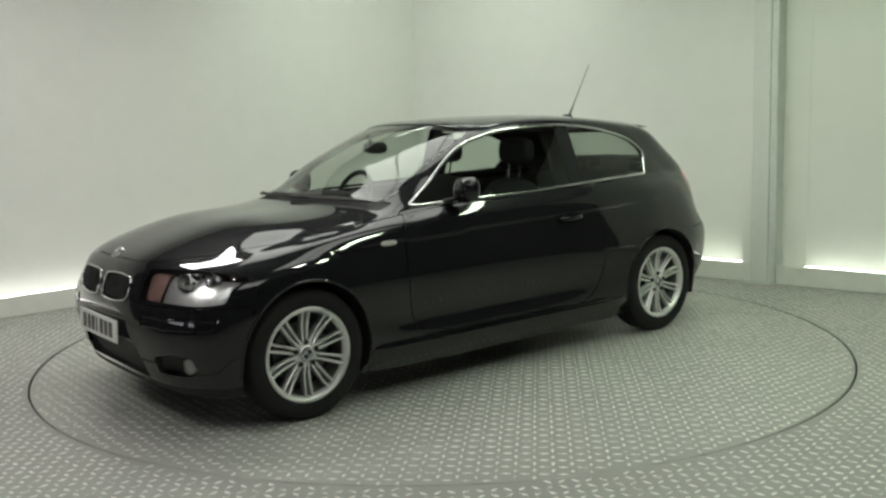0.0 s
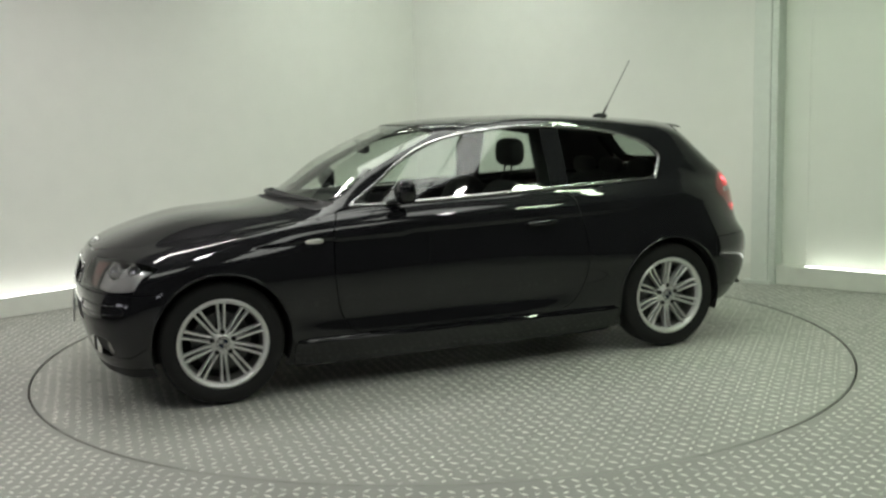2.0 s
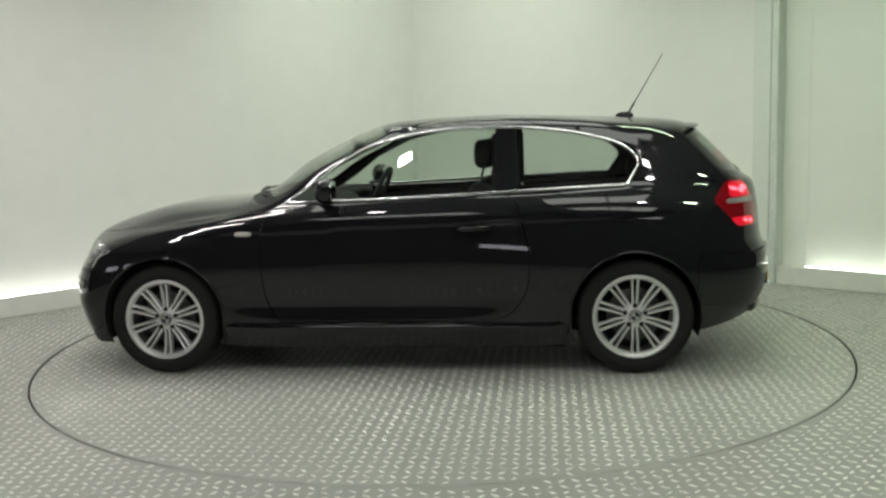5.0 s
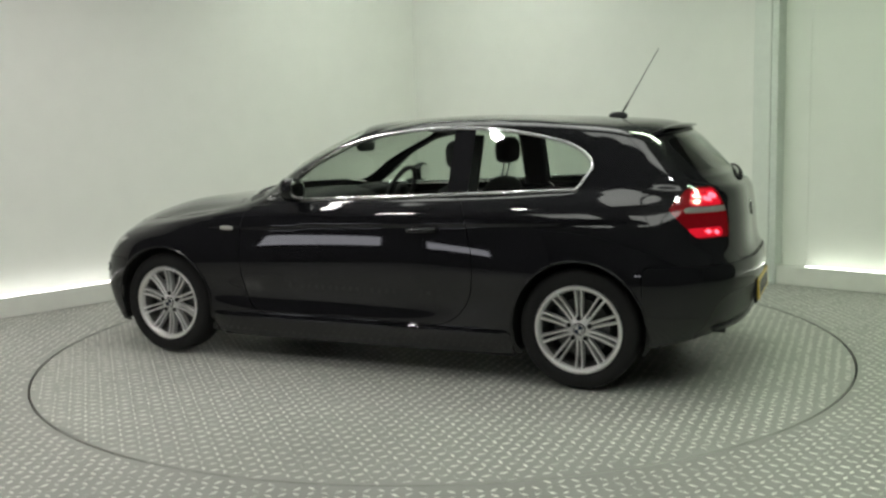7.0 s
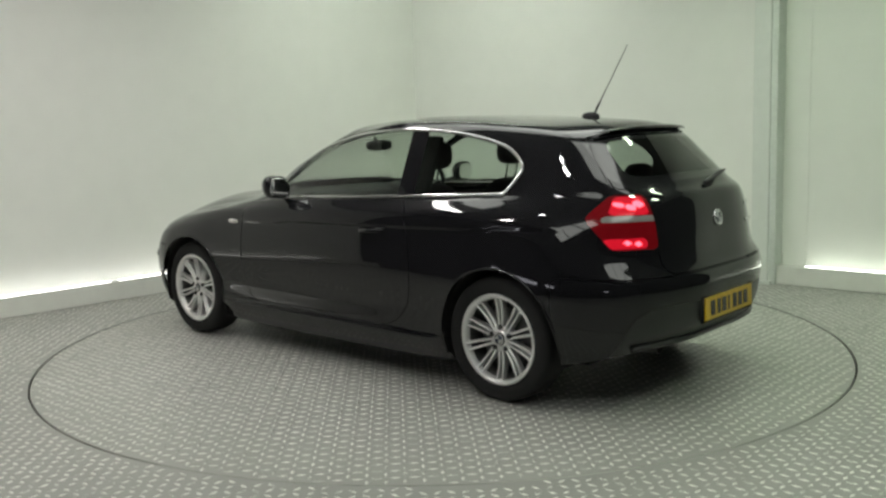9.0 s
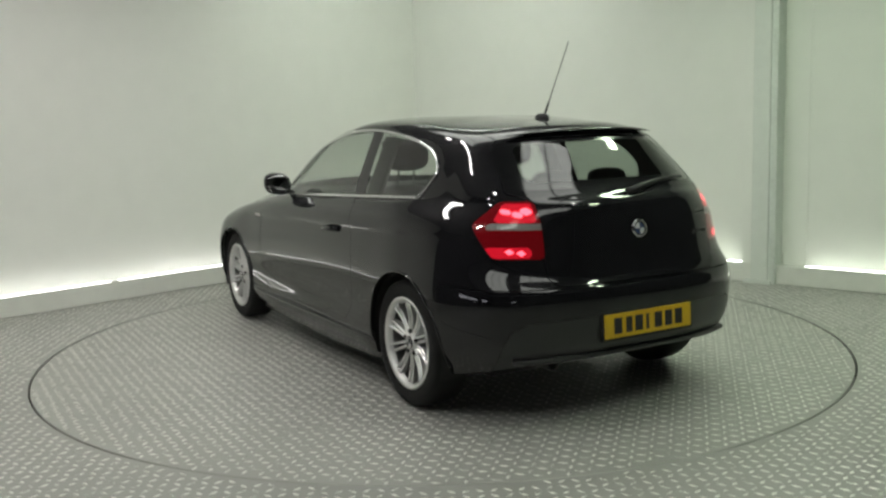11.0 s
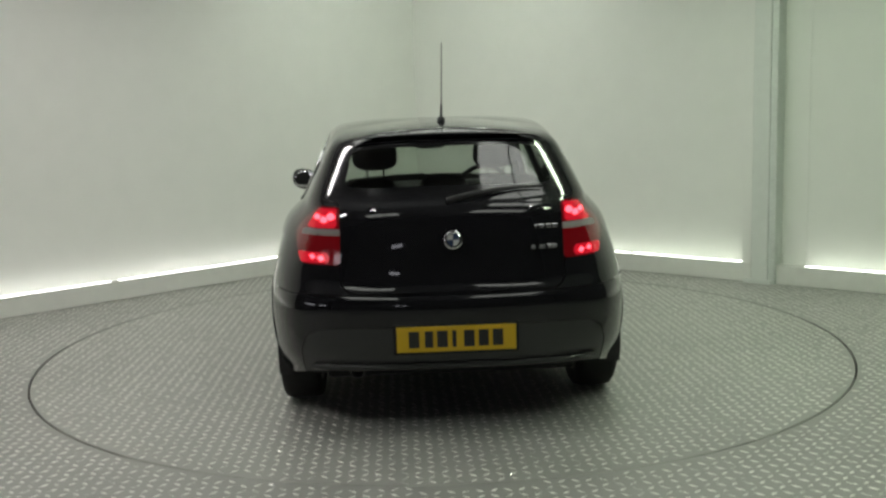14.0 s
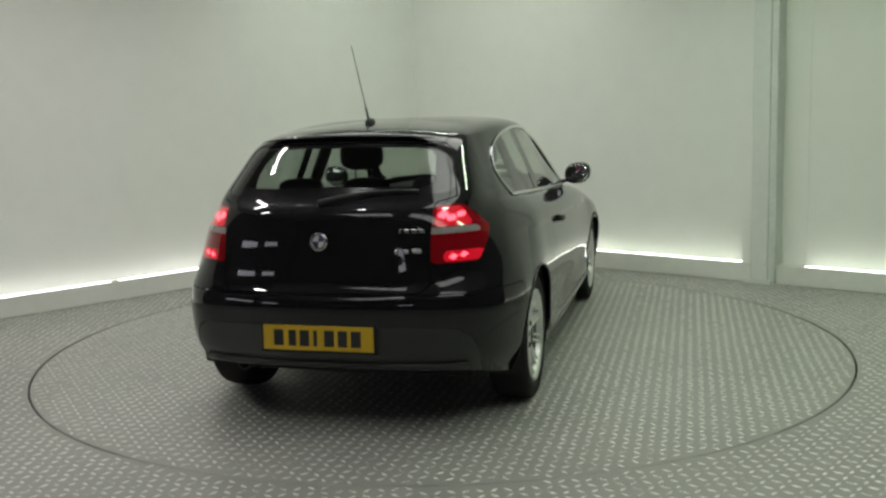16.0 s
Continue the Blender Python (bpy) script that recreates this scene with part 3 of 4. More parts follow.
def skin_part(name, VF, material, parent, side=0, inset=0.0, label="", thick=0.0):
    """Part of the skin. side 0: both halves in one mesh; 1: the car's left; -1: its right."""
    V, F = VF
    used = sorted({i for f in F for i in f})
    idx = {i: k for k, i in enumerate(used)}
    A = V[used]
    P, Nn = A[:, :3] - A[:, 3:6] * inset, A[:, 3:6]
    Fs = [[idx[i] for i in f] for f in F]
    verts, norms, faces = [], [], []
    if side >= 0:
        verts += P.tolist()
        norms += Nn.tolist()
        faces += [list(f) for f in Fs]
    if side <= 0:
        o = len(verts)
        mid = {}
        if side == 0:
            for k in range(len(P)):
                if abs(A[k, 1]) < 1e-5:
                    mid[k] = k
                    verts[k][1] = 0.0
        remap = []
        for k in range(len(P)):
            if k in mid:
                remap.append(mid[k])
            else:
                remap.append(len(verts))
                verts.append((P[k] * FLIP).tolist())
                norms.append((Nn[k] * FLIP).tolist())
        faces += [[remap[i] for i in f][::-1] for f in Fs]
    me = bpy.data.meshes.new(name)
    me.from_pydata(verts, [], faces)
    me.materials.append(material)
    me.shade_smooth()
    me.normals_split_custom_set_from_vertices(norms)
    ob = new(name, me)
    ob.parent = parent
    if thick:
        md = ob.modifiers.new("thickness", "SOLIDIFY")
        md.thickness, md.offset, md.use_rim = thick, -1, True
    return tagged(ob, label)


SIDE = both(beyond(6, 3.3), beyond(6, 13.6, -1))
DLO = rounded(((.61, .968), (.59, .982), (.45, 1.075), (.30, 1.185), (.15, 1.265), (-.11, 1.33), (-.49, 1.36), (-.82, 1.345), (-1.12, 1.295), (-1.29, 1.235),
               (-1.365, 1.155), (-1.34, 1.095), (-1.305, 1.042), (-1.298, 1.032), (-1.285, 1.030), (-1.2, 1.027), (-.81, 1.012), (-.16, .987), (.30, .972), (.57, .966)))
P_DLO = both(poly(DLO, 0, 2), SIDE)
P_SCREEN = uvbox(-3.0, 2.72, 7.14, 9.62, 0.35)
P_REARGLASS = uvbox(13.15, 17.0, 7.2, 8.95, 0.30)
P_ARCHF = lambda V: 0.352 - np.hypot(V[:, 0] - 1.33, V[:, 2] - 0.325)
P_ARCHR = lambda V: 0.352 - np.hypot(V[:, 0] + 1.33, V[:, 2] - 0.325)
P_ARCH = lambda V: np.where(V[:, 1] > 0.5, np.maximum(P_ARCHF(V), P_ARCHR(V)), -1.0)
P_TAIL = both(poly(((-1.766, .932), (-1.772, .948), (-1.832, 1.024), (-1.85, 1.034), (-2.3, 1.036), (-2.3, .782), (-1.915, .784), (-1.895, .79), (-1.772, .918)), 0, 2), beyond(1, 0.495))
P_HEAD = both(poly(((2.3, .628), (1.93, .622), (1.84, .612), (1.74, .622), (1.70, .682), (1.615, .722), (1.67, .740), (1.77, .756), (2.3, .765)), 0, 2), beyond(1, 0.41))
P_DOOR = both(poly(rounded(((.70, .93), (.74, .65), (.70, .38), (.62, .305), (.2, .297), (-.5, .297), (-.64, .335), (-.735, .45), (-.76, .65), (-.72, .85), (-.665, .98), (-.3, .975), (.2, .962), (.55, .955)), 4), 0, 2), SIDE)
P_BONNET = both(poly(((1.93, -.3), (1.93, 0), (1.912, .30), (1.838, .44), (1.68, .585), (1.45, .665), (1.15, .725), (.95, .735), (.86, .66), (.885, .5), (.94, .25), (.955, 0), (.955, -.3)), 0, 1), beyond(2, 0.70))
P_FBUMP = both(beyond(0, 1.61), beyond(2, 0.602, -1))
P_RBUMP = both(beyond(0, -1.66, -1), beyond(2, 0.655, -1))
P_DIFF = both(poly(((-.3, .518), (.40, .518), (.60, .508), (.665, .47), (.69, .40), (.685, .2), (-.3, .2)), 1, 2), beyond(0, -1.85, -1))
P_GATE = both(poly(((-.3, .662), (.46, .662), (.495, .70), (.497, 1.045), (.575, 1.065), (.53, 1.2), (.475, 1.30), (.3, 1.335), (-.3, 1.337)), 1, 2), beyond(0, -1.5, -1))
P_KIDNEY = both(poly(rounded(((.033, .615), (.033, .695), (.06, .716), (.28, .718), (.312, .702), (.312, .632), (.28, .606), (.07, .600)), 3), 1, 2), beyond(0, 1.7))
P_LIP = both(beyond(0, 1.60), beyond(2, 0.228, -1))
P_COWL = both(beyond(7, 6.9), beyond(7, 7.14, -1), beyond(6, 3.0, -1))
P_INTAKE = both(poly(((-.4, .20), (.33, .20), (.40, .25), (.36, .40), (.30, .42), (-.4, .42)), 1, 2), beyond(0, 1.7))
P_VENT = both(poly(((.50, .285), (.70, .285), (.74, .315), (.73, .38), (.62, .39), (.51, .365)), 1, 2), beyond(0, 1.7))
P_SILL = both(beyond(2, 0.284, -1), beyond(0, 0.97, -1), beyond(0, -0.97))
GAP = 0.0022


def grow(f, g):
    return lambda V: f(V) + g


def wheel(parent):
    """An alloy wheel with its tyre, outer face towards +y, hub at the origin."""
    w = new("wheel")
    w.parent = parent
    bm = bmesh.new()
    prof = [(.225, -.088), (.262, -.098), (.295, -.096), (.310, -.085), (.3165, -.06), (.318, 0), (.3165, .06), (.310, .085), (.295, .096), (.262, .098), (.231, .091), (.225, .084)]
    lathe(bm, prof, 72)
    part("tyre", bm, M_TYRE, w, "low profile black rubber tyre", smooth=True)
    bm = bmesh.new()
    lathe(bm, [(.230, .084), (.232, .093), (.226, .0965), (.215, .094), (.207, .082), (.202, .062)], 72)
    rim = part("rim", bm, M_ALLOY, w, "silver alloy rim", smooth=True)
    # barrel: same alloy as the rim, shade put into its colour
    bm = bmesh.new()
    lathe(bm, [(.202, .062), (.199, .04), (.194, -.02), (.199, -.085), (.228, -.09)], 72)
    part("barrel", bm, M_ALLOYD, rim, "inner barrel in alloy darkened for shade", smooth=True)
    bm = bmesh.new()
    lathe(bm, [(0.0, .012), (.150, .012), (.152, -.012), (0.0, -.012)], 40)
    part("brake_disc", bm, M_DISC, w)
    bm = bmesh.new()
    lathe(bm, [(.0, -.03), (.196, -.03)], 40)
    part("backing", bm, M_LINER, w)
    bm = bmesh.new()
    lathe(bm, [(.034, .074), (.038, .068), (.052, .064), (.066, .058), (.070, .045), (.068, .02), (.0, .02)], 40)
    part("hub", bm, M_ALLOY, w, smooth=True)
    bm = bmesh.new()
    lathe(bm, [(.0, .079), (.030, .0785), (.034, .075), (.036, .066)], 32)
    part("centre_cap", bm, M_GLOSS, w, "dark round centre cap", smooth=True)
    bm = bmesh.new()
    lathe(bm, [(.0245, .0802), (.0305, .0797)], 24)
    part("cap_ring", bm, M_ALLOY, w)
    for k in range(4):
        bm = bmesh.new()
        arc = [math.pi / 2 * (k + q / 5) for q in range(6)]
        bm.faces.new([bm.verts.new((0, .0808, 0))] + [bm.verts.new((.0215 * math.cos(a), .0806, .0215 * math.sin(a))) for a in arc])
        bmesh.ops.solidify(bm, geom=bm.faces[:], thickness=.0015)
        part("cap_quarter", bm, M_BLUE if k % 2 else M_ALLOY, w)
    for sgn in (-1, 1):
        bm = bmesh.new()
        rows = []
        for q in range(7):
            t = q / 6
            r = .046 + t * .170
            cx = sgn * (.0098 + .0076 * t)
            half = .0066 + .0008 * (1 - t) + .006 * max(0, t - .8)
            y = .066 + .020 * t - .010 * math.sin(math.pi * t)
            rows.append([bm.verts.new((cx + dx, yy, r)) for dx, yy in ((-half, y - .035), (-half, y - .005), (-half * .5, y), (half * .5, y), (half, y - .005), (half, y - .035))])
        for A, B in zip(rows, rows[1:]):
            for j in range(6):
                bm.faces.new((A[j], A[(j + 1) % 6], B[(j + 1) % 6], B[j]))
        bm.faces.new(rows[0][::-1])
        bm.faces.new(rows[-1])
        bmesh.ops.recalc_face_normals(bm, faces=bm.faces[:])
        first = part("spoke", bm, M_ALLOY, w)
        for k in range(1, 10):
            ob = new("spoke", first.data)
            ob.parent = w
            ob.matrix_basis = pose(0, 0, 0, 0, 36 * k, 0)
    for k in range(5):
        a = math.radians(72 * k + 18)
        bm = bmesh.new()
        lathe(bm, [(.0, .0722), (.0105, .0722), (.0125, .0715), (.0130, .050)], 12)
        bmesh.ops.translate(bm, verts=bm.verts[:], vec=(.057 * math.cos(a), 0.0, .057 * math.sin(a)))
        part("wheel_bolt", bm, M_LINER, w)
    return w


def side_y(pts):
    """Points on the car's left flank above (x, z)."""
    S = SKIN[(SKIN[:, 6] > 3) & (SKIN[:, 6] < 13.8) & (SKIN[:, 7] < 10.5)]
    out = []
    for x, z in pts:
        d = np.hypot(S[:, 0] - x, S[:, 2] - z)
        k = np.argsort(d)[:10]
        wt = 1 / (d[k] ** 2 + 3e-5)
        out.append((x, float((S[k, 1] * wt).sum() / wt.sum()), z))
    return out


def rear_x(y, z):
    """How far back the tail reaches at a place across the car and a height."""
    S = SKIN[(SKIN[:, 6] > 12.3) & (SKIN[:, 7] < 10)]
    d = np.hypot(S[:, 1] - abs(y), S[:, 2] - z)
    k = np.argsort(d)[:5]
    wt = 1 / (d[k] ** 2 + 1e-5)
    return float((S[k, 0] * wt).sum() / wt.sum())


def build_car():
    car = new("car")
    tagged(car, "black three-door hatchback with silver alloy wheels on a turntable", "car")
    rest = (SKIN, QUADS)
    got = {}
    for nm, f in (("arch", P_ARCH), ("dlo", P_DLO), ("screen", P_SCREEN), ("rearglass", P_REARGLASS), ("tail", P_TAIL), ("head", P_HEAD), ("lip", P_LIP), ("cowl", P_COWL), ("kidney", P_KIDNEY), ("intake", P_INTAKE), ("vent", P_VENT)):
        got[nm], rest = cut(*rest, f)
    got["dlo"] = evened(got["dlo"])
    holes = rest
    for nm, f in (("door", P_DOOR), ("bonnet", P_BONNET), ("gate", P_GATE), ("diffuser", P_DIFF), ("fbump", P_FBUMP), ("rbump", P_RBUMP), ("sill", P_SILL)):
        _, rest = cut(*rest, grow(f, GAP))
        inner, _ = cut(*holes, grow(f, -GAP))
        got[nm] = inner
        _, holes = cut(*holes, f)
        got["rest"] = rest
    skin_part("body_shell", rest, M_PAINT, car, 0, label="gloss black painted body shell")
    for s in (1, -1):
        d = skin_part("door", got["door"], M_PAINT, car, s, label="closed black front door")
        m = Matrix.Diagonal((1, s, 1, 1))
        bm = bmesh.new()
        pts = side_y([(-.37 - .19 * k / 8, .815 + .008 * k / 8) for k in range(9)])
        sweep(bm, [(p[0], p[1] + .004 + .030 * math.sin(math.pi * min(1, max(0, k / 8))) ** .5, p[2]) for k, p in enumerate(pts)], .013, .009, n=10)
        bmesh.ops.transform(bm, matrix=m, verts=bm.verts[:])
        bmesh.ops.recalc_face_normals(bm, faces=bm.faces[:])
        part("door_handle", bm, M_PAINT, d, "body-coloured bar handle", smooth=True)
        front, tmp = cut(*got["dlo"], beyond(0, -.578))
        pillar, quarter = cut(*tmp, beyond(0, -.70))
        skin_part("door_window", front, G_WINDOW, car, s, 0.006, "tinted door window")
        skin_part("quarter_window", quarter, G_WINDOW, car, s, 0.006, "tinted rear quarter window")
        skin_part("window_pillar", pillar, M_PAINT, car, s, 0.003, "gloss black pillar between the windows")
        inner, _ = cut(*got["dlo"], both(beyond(0, -.555, -1), beyond(0, -.715)))
        skin_part("pillar_cover", inner, M_LINER, car, s, 0.09, "black pillar cover inside the cabin", thick=0.02)
        bm = bmesh.new()
        ring = np.array(side_y(DLO))
        for _ in range(3):
            ring[:, 1] = (np.roll(ring[:, 1], 1) + 2 * ring[:, 1] + np.roll(ring[:, 1], -1)) / 4
        sweep(bm, [(x, y + .003, z) for x, y, z in ring.tolist()], .0092, .006, n=8, closed=True)
        bmesh.ops.transform(bm, matrix=m, verts=bm.verts[:])
        bmesh.ops.recalc_face_normals(bm, faces=bm.faces[:])
        part("window_trim", bm, M_CHROME, car, "bright chrome strip round the side windows", smooth=True)
        # tail lamp in bands
        lit = both(poly(((-1.855, .93), (-1.855, 1.06), (-2.3, 1.06), (-2.3, .93)), 0, 2), beyond(2, .944), beyond(2, 1.026, -1), beyond(1, .508))
        up, low = cut(*got["tail"], lit)
        mid, low = cut(*low, both(beyond(2, .912), beyond(2, .940, -1), beyond(0, -1.835, -1)))
        glow, low = cut(*low, both(beyond(2, .838, -1), beyond(2, .790), beyond(0, -1.86, -1), beyond(1, .545)))
        lamp = skin_part("tail_lamp", low, M_RED, car, s, 0.0, "red tail lamp, lit")
        shade, _ = cut(SKIN, QUADS, grow(P_TAIL, .02))
        skin_part("lamp_housing", shade, M_LINER, lamp, s, 0.03, "black lamp housing")

        def near(y, z, ry, rz):
            return lambda V: np.where(V[:, 0] < -1.8, 1 - np.hypot((V[:, 1] - y) / ry, (V[:, 2] - z) / rz), -1.0)
        bulbs = []
        for by, bz, br in ((.535, .992, .017), (.568, .978, .015), (.60, .99, .013)):
            k_, up = cut(*up, near(by, bz, br * 1.2, br))
            bulbs.append(k_)
        for by, bz, br in ((.585, .812, .014), (.625, .818, .013)):
            k_, glow = cut(*glow, near(by, bz, br * 1.3, br))
            bulbs.append(k_)
        for k_ in bulbs:
            if k_[1]:
                skin_part("glowing_bulb", k_, M_BULB, lamp, s, 0.0, "bright red bulb glow")
        skin_part("upper_lens", up, M_REDLIT, lamp, s, 0.0, "lit red upper lens")
        skin_part("clear_band", mid, M_CLEAR, lamp, s, 0.0, "clear grey band")
        skin_part("lower_lens", glow, M_REDLIT, lamp, s, 0.0, "lit red lower lens")
        # headlamp
        lens = skin_part("headlamp", got["head"], G_CLEAR, car, s, 0.0, "clear headlamp with silver reflectors")
        am, si = cut(*got["head"], beyond(1, .515, -1))
        skin_part("reflector", si, M_SILVER, lens, s, 0.05, "silver reflector")
        skin_part("indicator", am, M_AMBER, lens, s, 0.035, "amber indicator")
        for x, y, z in ((1.845, .60, .69), (1.755, .685, .692)):
            bm = bmesh.new()
            lathe(bm, [(.0, .0), (.030, -.008), (.046, -.03), (.052, -.028), (.054, -.04), (.05, -.10)], 28, "x")
            bmesh.ops.transform(bm, matrix=m @ Matrix.Translation((x, y, z)) @ Matrix.Rotation(.35, 4, "Z"), verts=bm.verts[:])
            bmesh.ops.recalc_face_normals(bm, faces=bm.faces[:])
            part("projector", bm, M_CHROME, lens, "round chrome projector", smooth=True)
        # kidney grille half
        fr = skin_part("kidney_grille", got["kidney"], M_LINER, car, s, 0.045, "black kidney grille with a chrome frame")
        outline = rounded(((.033, .615), (.033, .695), (.06, .716), (.28, .718), (.312, .702), (.312, .632), (.28, .606), (.07, .600)), 3)
        S = SKIN[(SKIN[:, 6] < 3) & (SKIN[:, 7] > 2) & (SKIN[:, 7] < 6)]

        def nose_x(y, z):
            dd = np.hypot(S[:, 1] - y, S[:, 2] - z)
            k = np.argsort(dd)[:5]
            wt = 1 / (dd[k] ** 2 + 1e-5)
            return float((S[k, 0] * wt).sum() / wt.sum())
        bm = bmesh.new()
        sweep(bm, [(nose_x(y, z) + .003, y, z) for y, z in outline], .0042, .008, up=(1, 0, 0), n=8, closed=True)
        bmesh.ops.transform(bm, matrix=m, verts=bm.verts[:])
        bmesh.ops.recalc_face_normals(bm, faces=bm.faces[:])
        part("grille_frame", bm, M_CHROME, fr, "chrome frame", smooth=True)
        for k in range(9):
            y = .055 + .029 * k
            bm = bmesh.new()
            sweep(bm, [(nose_x(y, z) - .012, y, z) for z in (.608, .632, .658, .684, .708)], .004, .012, up=(1, 0, 0), n=6)
            bmesh.ops.transform(bm, matrix=m, verts=bm.verts[:])
            bmesh.ops.recalc_face_normals(bm, faces=bm.faces[:])
            part("grille_slat", bm, M_GLOSS, fr)
        vent = skin_part("bumper_vent", got["vent"], M_PLASTIC, car, s, 0.03, "black side intake with a round fog lamp")
        bm = bmesh.new()
        lathe(bm, [(.0, .012), (.025, .008), (.040, -.004), (.046, .0), (.046, -.05)], 28, "x")
        bmesh.ops.transform(bm, matrix=m @ Matrix.Translation((1.862, .668, .338)) @ Matrix.Rotation(.25, 4, "Z"), verts=bm.verts[:])
        bmesh.ops.recalc_face_normals(bm, faces=bm.faces[:])
        part("fog_lamp", bm, M_CLEAR, vent, "round fog lamp", smooth=True)
        # rounded moulding along the bumper
        def bumper_pt(u, z):
            k0 = min(int(u * NU), nu - 2)
            w1 = u * NU - k0
            col = G[k0] * (1 - w1) + G[k0 + 1] * w1
            col = col[: 5 * NV]
            x_, y_ = np.interp(z, col[:, 2], col[:, 0]), np.interp(z, col[:, 2], col[:, 1])
            return (float(x_) + .002, float(y_) + .002, z)
        loop = [(1.25 + 1.75 * k / 12, .548) for k in range(13)] + [(3.08, .540), (3.12, .526), (3.08, .512)] + [(3.0 - 1.75 * k / 12, .505) for k in range(13)]
        bm = bmesh.new()
        sweep(bm, [bumper_pt(u, z) for u, z in loop], .004, .004, up=(0, 0, 1), n=6, closed=True)
        bmesh.ops.transform(bm, matrix=m, verts=bm.verts[:])
        bmesh.ops.recalc_face_normals(bm, faces=bm.faces[:])
        part("bumper_moulding", bm, M_PAINT, car, "gloss black bumper moulding", smooth=True)
        # side repeater
        bm = bmesh.new()
        y = side_y([(.84, .803)])[0][1]
        blob(bm, (.84, y + .001, .803), (.048, .006, .013), 3)
        bmesh.ops.transform(bm, matrix=m, verts=bm.verts[:])
        bmesh.ops.recalc_face_normals(bm, faces=bm.faces[:])
        part("side_repeater", bm, M_WHITEL, car, "pale side indicator", smooth=True)
        # mirror
        bm = bmesh.new()
        blob(bm, (.340, .858, 1.036), (.060, .086, .070), 2.5, m=Matrix.Translation((.340, .858, 1.036)) @ Matrix.Rotation(-.16, 4, "Z") @ Matrix.Translation((-.340, -.858, -1.036)))
        for v in bm.verts:
            v.co.z += .10 * (v.co.y - .858)
            if v.co.x < .307:
                v.co.x = .307
        bmesh.ops.transform(bm, matrix=m, verts=bm.verts[:])
        bmesh.ops.recalc_face_normals(bm, faces=bm.faces[:])
        mir = part("wing_mirror", bm, M_PAINT, car, "black wing mirror", smooth=True)
        bm = bmesh.new()
        blob(bm, (.306, .858, 1.036), (.003, .070, .055), 3)
        bmesh.ops.transform(bm, matrix=m, verts=bm.verts[:])
        bmesh.ops.recalc_face_normals(bm, faces=bm.faces[:])
        part("mirror_glass", bm, M_MIRROR, mir, "mirror glass", smooth=True)
        bm = bmesh.new()
        sweep(bm, [(.40, .74, .975), (.375, .77, .982), (.345, .81, 1.0)], .03, .013, up=(0, 0, 1), n=10)
        bmesh.ops.transform(bm, matrix=m, verts=bm.verts[:])
        bmesh.ops.recalc_face_normals(bm, faces=bm.faces[:])
        part("mirror_arm", bm, M_PLASTIC, mir, smooth=True)
        # wheels and arch liners
        for x in (1.33, -1.33):
            w = wheel(car)
            w.matrix_basis = pose(x, s * .742, .318, 0, 0, 0 if s > 0 else 180)
            bm = bmesh.new()
            lathe(bm, [(.352, .835), (.358, .80), (.36, .42), (.0, .42)], 48, "y", (-.35, math.pi + .35))
            bmesh.ops.transform(bm, matrix=m @ Matrix.Translation((x, 0, .325)), verts=bm.verts[:])
            bmesh.ops.recalc_face_normals(bm, faces=bm.faces[:])
            part("arch_liner", bm, M_LINER, car, "black plastic wheel arch liner", smooth=True)
            bm = bmesh.new()
            lip = side_y([(x + .354 * math.cos(math.radians(a)), .325 + .354 * math.sin(math.radians(a))) for a in range(-10, 191, 8)])
            sweep(bm, [(px, py + .001, pz) for px, py, pz in lip], .006, .005, n=8)
            bmesh.ops.transform(bm, matrix=m, verts=bm.verts[:])
            bmesh.ops.recalc_face_normals(bm, faces=bm.faces[:])
            part("arch_lip", bm, M_PAINT, car, "black rolled wheel arch lip", smooth=True)
        # screen wiper on this side
        bm = bmesh.new()
        y0 = .02 if s > 0 else -.56
        wp = [(y0 + .56 * k / 6) for k in range(7)]
        sweep(bm, [(.918 - .42 * abs(y) ** 2 - .012 * (k / 6), y, 1.010 - .05 * abs(y) ** 2) for k, y in enumerate(wp)], .012, .008, up=(0, 0, 1), n=8, taper=[1.5, 1.3, 1, 1, 1, .9, .6])
        part("wiper", bm, M_PLASTIC, car, "black windscreen wiper", smooth=True)
    skin_part("bonnet", got["bonnet"], M_PAINT, car, 0, label="gloss black bonnet")
    gate = skin_part("tailgate", got["gate"], M_PAINT, car, 0, label="closed gloss black tailgate")
    clear, frit = cut(*got["rearglass"], uvbox(13.52, 16.48, 7.45, 8.72, 0.25))
    skin_part("rear_window", clear, G_REAR, gate, 0, 0.003, "dark tinted rear window")
    skin_part("window_border", frit, M_GLOSS, gate, 0, 0.003, "gloss black border of the rear window")
    skin_part("windscreen", got["screen"], G_SCREEN, car, 0, 0.004, "curved windscreen")
    skin_part("front_bumper", got["fbump"], M_PAINT, car, 0, label="black front bumper")
    rb = skin_part("rear_bumper", got["rbump"], M_PAINT, car, 0, label="black rear bumper")
    skin_part("bumper_insert", got["diffuser"], M_DIFF, rb, 0, 0.002, "dark grey lower bumper insert")
    for s in (1, -1):
        skin_part("side_skirt", got["sill"], M_PAINT, car, s, label="black side skirt")
    skin_part("front_lip", got["lip"], M_PLASTIC, car, 0, label="matt black lower lip of the bumper")
    skin_part("cowl", got["cowl"], M_PLASTIC, car, 0, 0.006, label="black plastic panel under the windscreen")
    skin_part("air_intake", got["intake"], M_PLASTIC, car, 0, 0.04, "black lower air intake")
    # dark lining behind the gaps
    _, ln = cut(SKIN, QUADS, grow(P_ARCH, 0.01))
    _, lnB = cut(*ln, beyond(7, 6.75))
